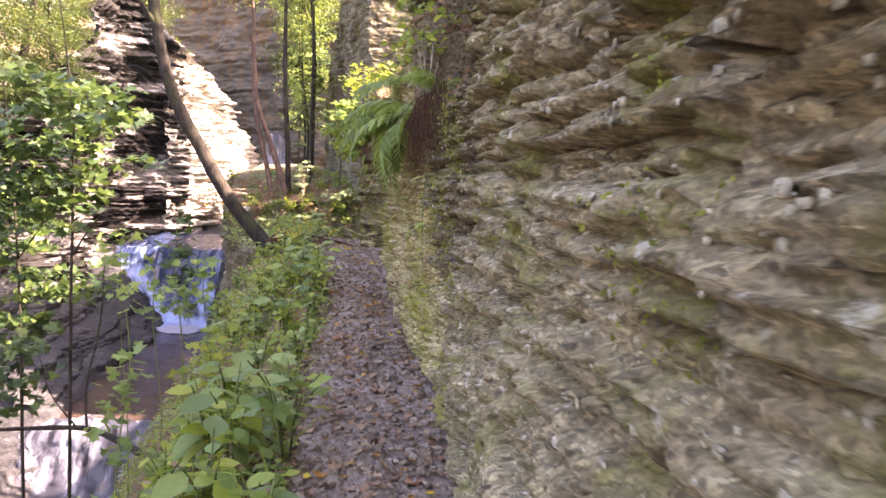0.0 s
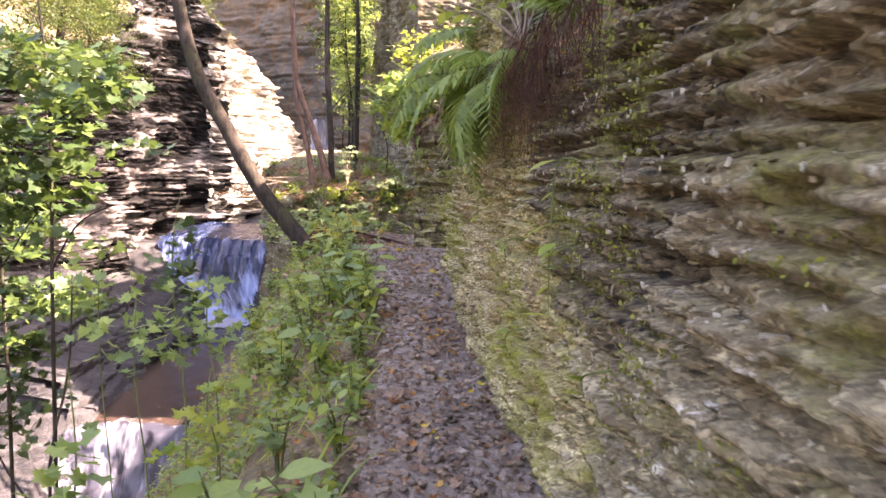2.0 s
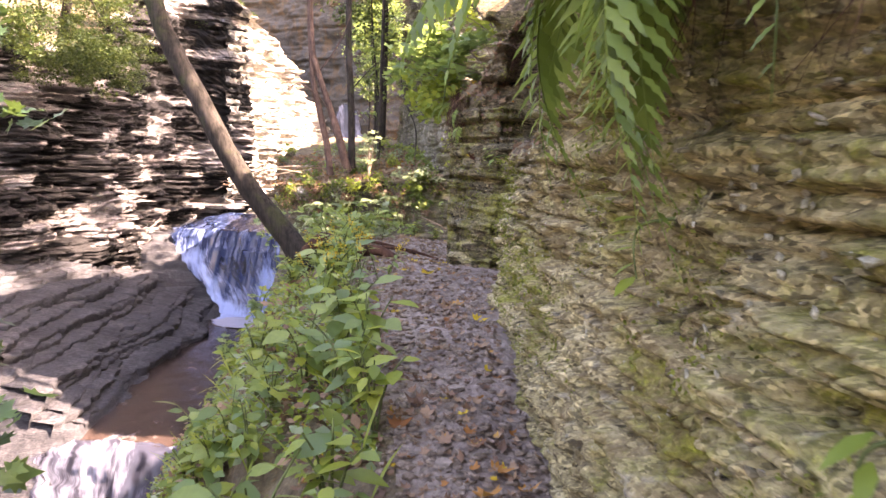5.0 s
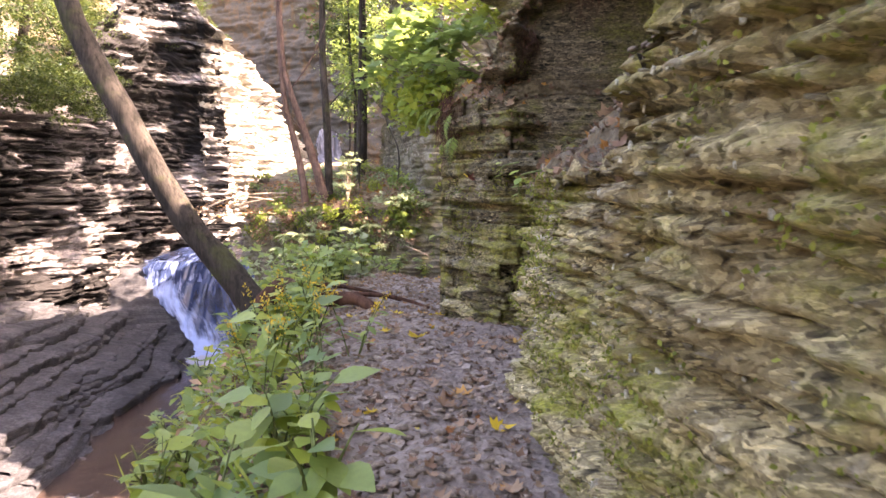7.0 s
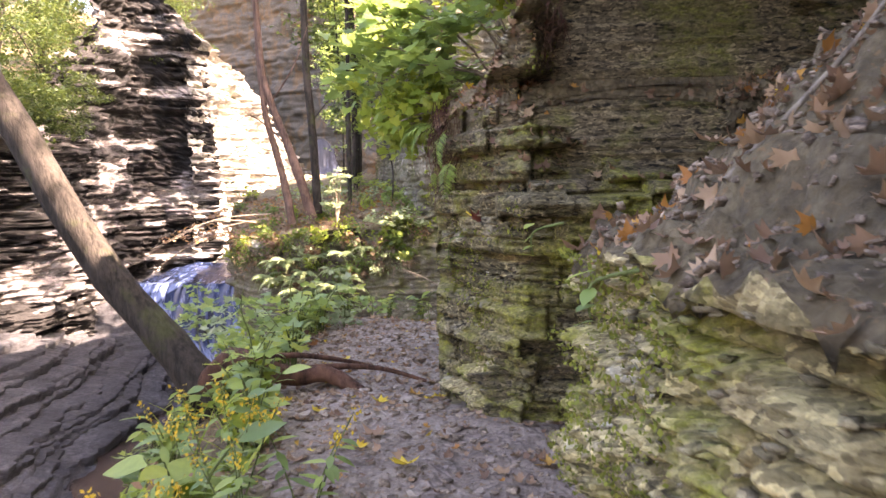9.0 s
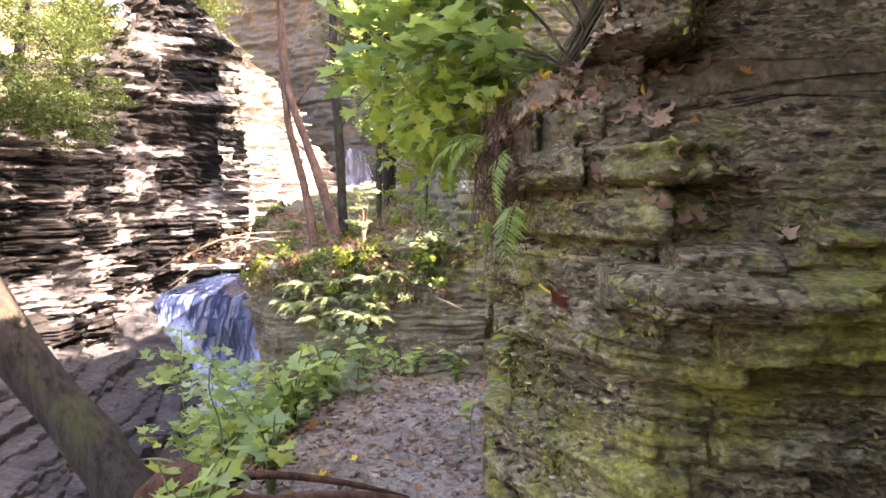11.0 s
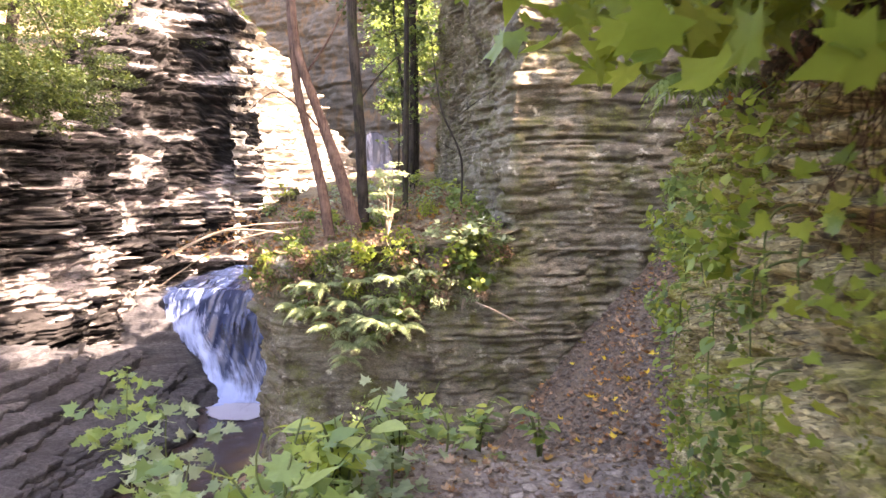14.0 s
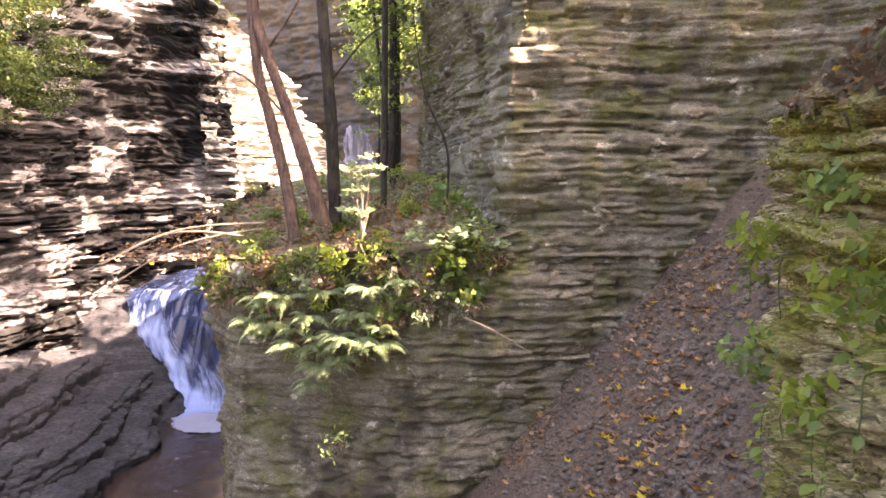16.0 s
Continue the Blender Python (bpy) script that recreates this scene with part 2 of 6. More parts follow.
def bark_material(name, dark, light, moss=0.0):
    n = Nodes(name)
    ridges = n.noise(n.scaled(n.pos, (1, 1, 0.18)), 26.0, 6, 0.7)
    blot = n.noise(n.pos, 2.4, 5)
    col = n.ramp(ridges, [(0.35, dark), (0.65, light)])
    col = n.mix(n.span(blot, 0.5, 0.68, 0.0, 0.5), col, tuple(min(1, 1.7 * c) for c in light))
    if moss:
        col = n.mix(n.span(n.noise(n.pos, 3.1, 5), 0.55, 0.65, 0.0, moss), col, (0.07, 0.09, 0.02))
    n.bump(ridges, 0.9, 0.02)
    return n.done(col, 0.9, 0.2)


def water_material(name, deep, foam, foamy, scale=3.0, rough=0.12, thin=False, long=0.18):
    """Water whose streaks follow the flow: its mesh carries metres across and along the stream, and how white it is."""
    n = Nodes(name)
    flow = n.add("ShaderNodeCombineXYZ")
    for k, key in enumerate(("across", "along")):
        at = n.add("ShaderNodeAttribute")
        at.attribute_name = key
        n.link(at.outputs["Fac"], flow.inputs[k])
    white = n.add("ShaderNodeAttribute")
    white.attribute_name = "white"
    streak = n.noise(n.scaled(flow.outputs[0], (1.0, long, 1.0)), scale, 7, 0.7, 0.25)
    soft = n.noise(n.scaled(flow.outputs[0], (0.5, 0.4, 1.0)), 1.1, 4, 0.6)
    mixed = n.math("ADD", n.math("MULTIPLY", streak, 0.6), n.math("MULTIPLY", soft, 0.4))
    mixed = n.math("ADD", mixed, n.math("MULTIPLY", white.outputs["Fac"], 0.16))
    f = n.span(mixed, 0.58 - 0.2 * foamy, 0.72 - 0.14 * foamy)
    col = n.mix(f, deep, foam)
    n.bump(streak, 0.5, 0.05)
    if thin:
        body = n.add("ShaderNodeAttribute")
        body.attribute_name = "body"
        cover = n.math("ADD", body.outputs["Fac"], n.math("MULTIPLY", n.math("SUBTRACT", streak, 0.5), 2.2))
        n.put(n.bsdf.inputs["Alpha"], n.span(cover, 0.1, 0.6))
    return n.done(col, n.span(f, 0.0, 1.0, rough, 0.55), 0.5)


ROCK_WALL = rock_material("olive_brown_shale", (0.035, 0.027, 0.016), (0.255, 0.205, 0.122), (0.60, 0.515, 0.34), moss=0.42, moss_color=(0.19, 0.19, 0.04), stain=(0.13, 0.085, 0.04), stained_shaded=0.45, pale=0.95, varied=0.65, spotted=8.0)
ROCK_TAN = rock_material("tan_mossy_shale", (0.045, 0.034, 0.017), (0.37, 0.30, 0.15), (0.70, 0.585, 0.36), moss=0.54, moss_color=(0.26, 0.255, 0.034), stain=(0.20, 0.12, 0.045), stained_shaded=0.45, pale=0.4, varied=0.8)
# Brown shale darkened in colour for the shade of the upper face and hollow.
ROCK_BROWN_SHADE = rock_material("shade_brown_shale", (0.016, 0.013, 0.009), (0.115, 0.089, 0.055), (0.34, 0.27, 0.175), moss=0.42, moss_color=(0.16, 0.155, 0.033), varied=0.9)
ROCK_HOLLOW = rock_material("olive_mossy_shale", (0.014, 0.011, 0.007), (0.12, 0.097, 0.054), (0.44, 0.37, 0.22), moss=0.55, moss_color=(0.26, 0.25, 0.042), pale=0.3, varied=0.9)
# Darker copy of the pale gorge rock; blotches mix wet stain and painted shade.
ROCK_GORGE = rock_material("shade_streaked_gorge_rock", (0.035, 0.031, 0.031), (0.27, 0.24, 0.237), (0.64, 0.595, 0.58), stain=(0.009, 0.008, 0.008), stained_shaded=0.97, flat=(0.22, 0.22, 1.5), varied=0.5, runs=(0.16, 0.16, 0.85), edge=(0.45, 0.49))
ROCK_FACE = rock_material("grey_green_shale", (0.055, 0.048, 0.036), (0.17, 0.15, 0.11), (0.36, 0.33, 0.26), moss=0.5, moss_color=(0.12, 0.125, 0.035), stain=(0.05, 0.04, 0.03), stained_shaded=0.8, flat=(0.8, 0.8, 3.0), pale=0.8)
ROCK_CLIFF = rock_material("pale_gorge_rock", (0.07, 0.06, 0.052), (0.38, 0.345, 0.31), (0.66, 0.62, 0.56), moss=0.15, moss_color=(0.20, 0.21, 0.05), flat=(0.35, 0.35, 2.2))
ROCK_DARK = rock_material("dark_wet_shale", (0.007, 0.007, 0.009), (0.031, 0.031, 0.036), (0.15, 0.145, 0.155), flat=(0.6, 0.6, 5.0))
ROCK_FAR = rock_material("far_brown_cliff", (0.03, 0.026, 0.022), (0.085, 0.073, 0.06), (0.17, 0.152, 0.13), stain=(0.20, 0.11, 0.04), stained_shaded=0.5, flat=(0.3, 0.3, 2.5))
ROCK_SHELF = rock_material("brown_stream_bed", (0.12, 0.075, 0.055), (0.27, 0.18, 0.14), (0.45, 0.33, 0.27), flat=(0.7, 0.7, 2.5))
PATH_SOIL = soil_material("damp_path_soil", (0.07, 0.05, 0.04), (0.28, 0.215, 0.175), (0.52, 0.42, 0.36), wet=0.9)
BANK_SOIL = soil_material("bank_litter", (0.034, 0.025, 0.014), (0.155, 0.116, 0.066), (0.37, 0.29, 0.17))
TALUS_SOIL = soil_material("shale_talus", (0.035, 0.026, 0.019), (0.145, 0.103, 0.073), (0.30, 0.22, 0.155), speck=(0.36, 0.18, 0.08))
CHIP = rock_material("shale_chip", (0.13, 0.10, 0.08), (0.34, 0.27, 0.22), (0.55, 0.46, 0.39), varied=0.12)
DARK_CHIP = rock_material("damp_shale_chip", (0.08, 0.058, 0.043), (0.27, 0.20, 0.152), (0.52, 0.41, 0.32), varied=0.5)
TALUS_CHIP = rock_material("dark_talus_chip", (0.05, 0.039, 0.031), (0.155, 0.122, 0.098), (0.34, 0.275, 0.225), varied=0.3)
PALE_CHIP = rock_material("pale_shale_chip", (0.34, 0.30, 0.20), (0.52, 0.47, 0.34), (0.66, 0.61, 0.47))
BARK = bark_material("grey_brown_bark", (0.011, 0.009, 0.007), (0.047, 0.038, 0.032), 0.3)
BARK_RED = bark_material("reddish_bark", (0.04, 0.024, 0.019), (0.13, 0.083, 0.065))
ROOT = bark_material("root_fibre", (0.022, 0.010, 0.007), (0.11, 0.052, 0.032))
STEM = bark_material("green_stem", (0.06, 0.075, 0.025), (0.14, 0.17, 0.06))
TWIG = bark_material("dry_twig", (0.10, 0.075, 0.055), (0.26, 0.21, 0.16))
LEAF = leaf_material("broad_leaf", (0.11, 0.19, 0.07), (0.19, 0.29, 0.09), (0.37, 0.45, 0.11))
LEAF_YOUNG = leaf_material("yellow_green_leaf", (0.13, 0.21, 0.035), (0.25, 0.34, 0.05), (0.42, 0.44, 0.07))
LEAF_TREE = leaf_material("tree_leaf", (0.05, 0.09, 0.025), (0.10, 0.17, 0.04), (0.25, 0.30, 0.06))
# Two darker copies of the leaf greens, with tree shade put into their colour.
LEAF_GORGE_SHADE = leaf_material("shaded_tree_leaf", (0.018, 0.036, 0.010), (0.04, 0.072, 0.018), (0.13, 0.16, 0.032), 0.5, 0.35)
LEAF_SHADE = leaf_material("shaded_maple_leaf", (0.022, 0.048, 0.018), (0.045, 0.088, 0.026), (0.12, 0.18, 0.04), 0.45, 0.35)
LEAF_PALE = leaf_material("pale_green_leaf", (0.13, 0.19, 0.08), (0.24, 0.31, 0.15), (0.42, 0.47, 0.28))
FERN = leaf_material("fern_green", (0.085, 0.13, 0.025), (0.16, 0.235, 0.045), (0.29, 0.36, 0.075))
DRY = leaf_material("dry_brown_leaf", (0.10, 0.052, 0.032), (0.25, 0.14, 0.082), (0.42, 0.28, 0.17), 0.7, 0.2)
RUST = leaf_material("rust_leaf", (0.22, 0.07, 0.02), (0.42, 0.17, 0.035), (0.5, 0.28, 0.06), 0.6, 0.25)
YELLOW = leaf_material("yellow_leaf", (0.55, 0.33, 0.02), (0.68, 0.45, 0.03), (0.75, 0.55, 0.08), 0.55, 0.3)
MOSS = leaf_material("moss_tuft", (0.08, 0.10, 0.015), (0.17, 0.19, 0.03), (0.32, 0.33, 0.06), 0.8, 0.3)
WATER_FALL = water_material("falling_water", (0.02, 0.032, 0.075), (0.27, 0.35, 0.58), 0.34, 3.4, 0.25, True)
WATER_POOL = water_material("brown_pool_water", (0.045, 0.030, 0.025), (0.42, 0.38, 0.38), 0.05, 2.0, 0.06, False, 0.8)
WATER_WHITE = water_material("white_water", (0.03, 0.03, 0.042), (0.33, 0.335, 0.41), 0.42, 1.8, 0.35, True)


# ---- plan of the place ----
WALL_Y = [-8, -4, 0, 3.4, 5.0, 6.2, 7.2, 8.2, 9.2, 10.2, 11.45, 11.6, 12.75, 13.2, 13.27, 13.9, 15.0, 17.5, 18.8, 19.4, 20.0, 21.0]
WALL_X = [1.2, 0.8, 0.5, 0.25, 0.11, 0.0, -0.17, -0.28, -0.46, -0.56, -0.66, 0.2, 0.3, 0.35, -0.92, -1.18, -1.05, -0.86, -0.78, -0.5, 0.2, 1.4]
TOP_Y = [-8, 3.3, 4.2, 7.2, 7.8, 8.6, 9.0, 9.6, 12.82, 12.96, 13.4, 14.6, 16.0, 19.0, 21.0]
TOP_H = [3.6, 3.4, 2.05, 2.05, 3.1, 3.1, 2.1, 1.46, 1.38, 1.98, 2.05, 2.1, 1.95, 2.0, 2.0]
LEDGE_L = [0.3, 0.3, 1.0, 0.9, 0.4, 0.3, 0.7, 1.5, 1.5, 0.35, 0.3, 0.7, 1.2, 1.5, 1.6]
LEDGE_R = [0.3, 0.3, 0.6, 0.7, 0.3, 0.3, 0.85, 1.35, 1.2, 0.12, 0.15, 0.5, 1.1, 1.3, 1.2]
UPPER = [4.6, 4.6, 3.4, 3.4, 4.2, 4.4, 4.4, 4.2, 4.2, 3.0, 2.9, 3.4, 3.9, 4.2, 4.2]
PATH_Y = [-8, 0, 3, 6, 8.3, 9.5, 10.6, 12.2, 13.4, 14.6, 16.0, 17.4, 18.2, 19.2, 20.5, 22, 25]
PATH_Z = [-0.1, -0.08, -0.08, -0.06, -0.04, 0.10, 0.22, 0.25, 0.20, 0.08, 0.06, 0.03, -0.15, -0.75, -1.5, -1.75, -2.1]
EDGE_X = [0.0, -0.45, -0.62, -0.85, -1.15, -1.45, -1.6, -2.0, -2.35, -2.65, -2.75, -2.8, -2.8, -2.9, -3.2, -3.6, -4.2]


def wall_x(y):
    return np.interp(y, WALL_Y, WALL_X)


def path_z(y):
    return np.interp(y, PATH_Y, PATH_Z)


def edge_x(y):
    return np.interp(y, PATH_Y, EDGE_X) + 0.12 * vnoise(np.asarray(y) * 0.9, 3.3, 0, 5)


STREAM_Y = [-20, 0, 10, 18, 23, 25, 31, 36, 39.6, 60]
STREAM_X = [-6, -7.5, -8.8, -9.5, -10.3, -10.4, -11.6, -11.9, -13.3, -13.3]


def bank_z(x, y):
    """Height of the ground from the path across and down the bank."""
    x, y = np.asarray(x, float), np.asarray(y, float)
    left = edge_x(y) - x
    pz = path_z(y)
    fall = np.clip(left, 0, None)
    z = pz - 0.55 * np.minimum(fall, 0.7) - 1.75 * np.clip(fall - 0.7, 0, None)
    right = np.clip(x - edge_x(y), 0, None)
    z = z + np.where(left <= 0, 0.03 * np.sin(np.clip(right, 0, 1) * 3.1), 0)
    # talus that climbs towards the gully behind the wall's end
    talus = -0.62 + 1.15 * (np.minimum(x, 4) + 0.45) + 0.12 * (y - 22.5)
    k = np.clip((y - 18.4) / 3.2, 0, 1)
    k = k * k * (3 - 2 * k)
    z = z * (1 - k) + talus * k
    z = z + 0.05 * fbm(x * 1.3, y * 1.3, 0, 31) + 0.03 * fbm(x * 6, y * 6, 0, 32) + 0.012 * vnoise(x * 22, y * 22, 0, 34)
    z = z - 0.25 * np.clip(left, 0, 1.2) * fbm(x * 0.8, y * 0.8, 2, 33)
    return np.maximum(z, -11.0)


def wall_out(y, z):
    """How far the rock beside the path stands proud: slabs, thinner beds and broad swells."""
    out = beds(y, z, 11, 0.035, 0.12, 0.36, 0.08, 0.02, 0.8) + beds(y, z, 51, 0.018, 0.05, 0.15, 0.045, 0.012, 0.6) + 0.07 * fbm(y * 1.2, z * 1.6, 0, 13)
    out = out + 0.026 * fbm(y * 8, z * 15, 0, 14, 3) + 0.016 * vnoise(y * 27, z * 42, 0, 17) - 0.07 * np.clip(vnoise(y * 13, z * 24, 0, 15) - 0.3, 0, 1) * (0.6 + 0.4 * vnoise(y * 0.9, z * 1.3, 0, 16))
    return out * np.interp(y, [13.5, 15], [1.0, 1.35])


# ---- large structure ----
def build_ground():
    ys = np.concatenate([np.arange(-8, 1, 0.16), np.arange(1, 20, 0.035), np.arange(20, 27, 0.07)])
    s = np.concatenate([np.linspace(-8.0, -2.2, 46)[:-1], np.linspace(-2.2, 1.6, 110), np.linspace(1.7, 6.5, 26)])
    S, Y = np.meshgrid(s, ys, indexing="ij")
    X = S + (edge_x(Y) + 0.4)
    Z = bank_z(X, Y)
    pts = np.stack([X, Y, Z], -1)[::-1]
    ob = new("path_ground", grid_mesh("path_ground", pts, BANK_SOIL, True))
    me = ob.data
    me.materials.append(PATH_SOIL)
    me.materials.append(TALUS_SOIL)
    nu, nv = pts.shape[:2]
    C = 0.25 * (pts[:-1, :-1] + pts[1:, :-1] + pts[1:, 1:] + pts[:-1, 1:])
    wob = 0.10 * fbm(C[..., 0] * 3, C[..., 1] * 3, 0, 41)
    on_path = (C[..., 0] > edge_x(C[..., 1]) + 0.08 + wob) & (C[..., 0] < wall_x(C[..., 1]) + 0.3) & (C[..., 1] < 18.4)
    idx = np.where(on_path, 1, 0)
    idx = np.where(C[..., 1] + wob >= 18.4, 2, idx)
    me.polygons.foreach_set("material_index", idx.ravel().astype(np.int32))
    tagged(ob, "narrow damp dirt footpath with shale chips above a steep leafy bank", "path", kind="structure")


def profile_wall(name, ys, mat, seed, label):
    """The cliff beside the path: a face, a littered ledge, an upper face and the wooded slope."""
    fr = np.concatenate([np.linspace(0, 1, 230), 1 + np.linspace(0, 1, 46)[1:], 2 + np.linspace(0, 1, 50)[1:], 3 + np.linspace(0, 1, 16)[1:]])
    Y, V = np.meshgrid(ys, fr, indexing="ij")
    H = np.interp(Y, TOP_Y, TOP_H) + 0.12 * fbm(Y * 1.1, 0, 0, seed) + 0.05 * vnoise(Y * 5, 0, 0, seed + 1)
    L = np.interp(Y, TOP_Y, LEDGE_L)
    R = np.interp(Y, TOP_Y, LEDGE_R)
    U = np.interp(Y, TOP_Y, UPPER) + 0.3 * fbm(Y * 0.5, 1, 0, seed)
    foot = np.minimum(path_z(Y) - 0.35, -0.3) - np.clip(Y - 18.2, 0, 3) * 1.0
    k = np.floor(np.minimum(V, 3.999))
    f = V - k
    lean = 0.05 * np.sin(f * 3) - 0.02
    dx = np.select([k == 0, k == 1, k == 2, k == 3], [lean * 0 + 0.06 * f, 0.06 + L * f, 0.06 + L + 0.45 * L * np.sin(np.pi * np.minimum(f * 1.5, 1)) - 0.85 * L * f ** 2, 0.06 + 0.15 * L + 7.0 * f])
    z = np.select([k == 0, k == 1, k == 2, k == 3], [foot + (H - foot) * f, H + R * f, H + R + (np.maximum(U, H + R + 0.4) - H - R) * f, np.maximum(U, H + R + 0.4) + 5.0 * f])
    rock = np.where(k == 1, 0.35, 1.0) * np.where(k == 3, 0.2, 1.0)
    out = wall_out(Y, z)
    under = -0.16 * np.exp(-((z - 1.0) / 0.35) ** 2) * ((Y > 12.8) & (Y < 14.5))
    X = wall_x(Y) + dx - (out * rock + under) * np.where(k == 1, 0.2, 1.0)
    z = z + np.where(k == 1, out * 0.5 + 0.07 * fbm(Y * 4, X * 4, 0, seed + 5) + 0.03 * fbm(Y * 15, X * 15, 0, seed + 6), 0) + np.where(k == 3, 0.4 * fbm(Y * 0.5, X * 0.5, 0, seed), 0)
    Yj = Y + 0.3 * out
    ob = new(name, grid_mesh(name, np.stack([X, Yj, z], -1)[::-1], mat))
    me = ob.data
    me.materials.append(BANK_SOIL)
    me.materials.append(ROCK_BROWN_SHADE)
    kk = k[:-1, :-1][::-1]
    # The upper face takes the darker brown rock, which paints in its overhang's shade.
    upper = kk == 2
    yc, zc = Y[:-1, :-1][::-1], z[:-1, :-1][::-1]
    # Height above which the lower face turns to the darker brown rock.
    dark_from = np.interp(yc, [3.4, 4.0, 4.6, 5.6, 6.4, 7.0, 7.6], [3.4, 1.5, 0.7, 0.9, 1.45, 1.9, 3.4]) + 0.3 * fbm(yc * 2.2, zc * 2.2, 0, 43)
    # The return at y 11.5 to 13.3 is darkened with the hollow's painted shade.
    upper = upper | ((kk == 0) & ((zc > dark_from) | ((yc > 11.5) & (yc < 13.3))))
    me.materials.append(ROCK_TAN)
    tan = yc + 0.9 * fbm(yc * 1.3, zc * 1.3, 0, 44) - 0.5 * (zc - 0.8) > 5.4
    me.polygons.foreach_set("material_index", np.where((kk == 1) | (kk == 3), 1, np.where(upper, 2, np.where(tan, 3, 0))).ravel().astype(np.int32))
    tagged(ob, label, "rock wall", kind="structure")
    return ob


def sheet(name, line, mat, seed, label, du=0.12, dv=0.05, thin=0.08, thick=0.3, wide=1.2, depth=0.18, rough=0.25, batter=0.0, category="cliff"):
    """A layered cliff face along a line of plan points (x, y, foot, top)."""
    pts = np.array(line, float)
    seg = np.concatenate([[0], np.cumsum(np.hypot(*np.diff(pts[:, :2], axis=0).T))])
    u = np.arange(0, seg[-1], du)
    P = np.stack([np.interp(u, seg, pts[:, j]) for j in range(4)], -1)
    d = np.gradient(P[:, :2], axis=0)
    d /= np.linalg.norm(d, axis=1)[:, None]
    nrm = np.stack([d[:, 1], -d[:, 0]], -1)
    span = (P[:, 3] - P[:, 2]).max()
    f = np.linspace(0, 1, max(8, int(span / dv)))
    U, Fv = np.meshgrid(u, f, indexing="ij")
    top = P[:, 3] + 0.5 * rough * fbm(u * 0.7, 0, 0, seed)
    Z = P[:, 2][:, None] + (top - P[:, 2])[:, None] * Fv
    worn = np.clip(0.75 + 1.3 * fbm(U * 0.3, Z * 0.55, 0, seed + 5), 0.3, 1.5)
    out = beds(U, Z + 0.05 * fbm(U * 0.4, Z * 0.4, 0, seed + 6), seed, thin, thick, wide, depth) * worn + beds(U, Z, seed + 9, 0.45 * thin, 0.4 * thick, 0.4 * wide, 0.4 * depth) + rough * fbm(U * 0.5, Z * 0.6, 0, seed + 2) + 0.2 * rough * fbm(U * 4, Z * 5, 0, seed + 3)
    out = out - batter * (Z - P[:, 2][:, None])
    X = P[:, 0][:, None] + nrm[:, 0][:, None] * out
    Y = P[:, 1][:, None] + nrm[:, 1][:, None] * out
    ob = new(name, grid_mesh(name, np.stack([X, Y, Z], -1), mat))
    return tagged(ob, label, category, kind="structure")


build_ground()
profile_wall("wall_path", np.concatenate([np.arange(-8, 1.2, 0.08), np.arange(1.2, 12.8, 0.015), np.arange(12.8, 13.0, 0.006), np.arange(13.0, 20.6, 0.02)]), ROCK_WALL, 11,
             "mossy layered shale wall rising beside the footpath")
# the spur that carries the trees, its face, and the cliff behind it
sheet("spur_face", [(-11.9, 54, -7.2, 0.2), (-9.5, 36, -7.2, 1.5), (-8.2, 30, -7.2, 1.1), (-7.0, 26.6, -7.2, 0.45), (-6.3, 25.7, -7.2, 0.45), (-5.0, 25.5, -6.5, 0.55), (-3.4, 25.2, -5, 0.65), (-1.9, 25.3, -4, 0.9), (-0.6, 25.6, -3, 1.1)], ROCK_FACE, 21,
      "layered shale spur face with moss below the trees", 0.05, 0.035, 0.04, 0.22, 0.6, 0.12, 0.42)
sheet("cliff_corner", [(-7.2, 54, -1.0, 4), (-5.0, 38, 0.4, 7.5), (-3.3, 30, 0.2, 10), (-2.15, 25.5, -2.5, 11), (-0.5, 25.75, -2.5, 11), (1.5, 26.0, -2, 11), (5, 25.5, -1, 11), (9, 24, 0, 11)], ROCK_FACE, 23,
      "tall grey layered shale cliff with mossy beds", 0.045, 0.028, 0.022, 0.15, 0.9, 0.085, 0.5)


def spur_edges(y):
    return np.interp(y, [25, 25.7, 26.6, 30, 36, 54], [-6.0, -6.4, -7.1, -8.3, -9.6, -12]), np.interp(y, [25, 25.6, 30, 38, 54], [-1.9, -2.0, -3.2, -4.9, -7.0])


def spur_z(x, y):
    z = 0.5 + 0.21 * (y - 25.2) - 0.011 * np.clip(y - 25.2, 0, 9.5) ** 2 - 0.17 * np.clip(y - 34.7, 0, 40) * 0.9
    z = z + 0.2 * np.clip(x + 4, 0, 3) - 0.10 * np.clip(-4.5 - x, 0, 3)
    return z + 0.12 * fbm(x, y, 0, 51) + 0.04 * fbm(x * 5, y * 5, 0, 52)


def recess_y(x, z):
    out = beds(x, z, 27, 0.04, 0.19, 0.4, 0.26) + beds(x, z, 37, 0.014, 0.05, 0.14, 0.05) + 0.16 * fbm(x * 1.5, z * 2, 0, 28) + 0.03 * fbm(x * 9, z * 14, 0, 29)
    return 12.95 - out + 1.5 * np.clip(-0.66 - x, 0, 2) + 0.12 * np.clip(1.7 - z, 0, 1) + (1.5 * np.exp(-((z - 2.3) / 0.45) ** 2) - 1.1 * np.clip((z - 2.75) / 0.5, 0, 1)) * np.clip((x + 0.6) / 0.5, 0, 1)


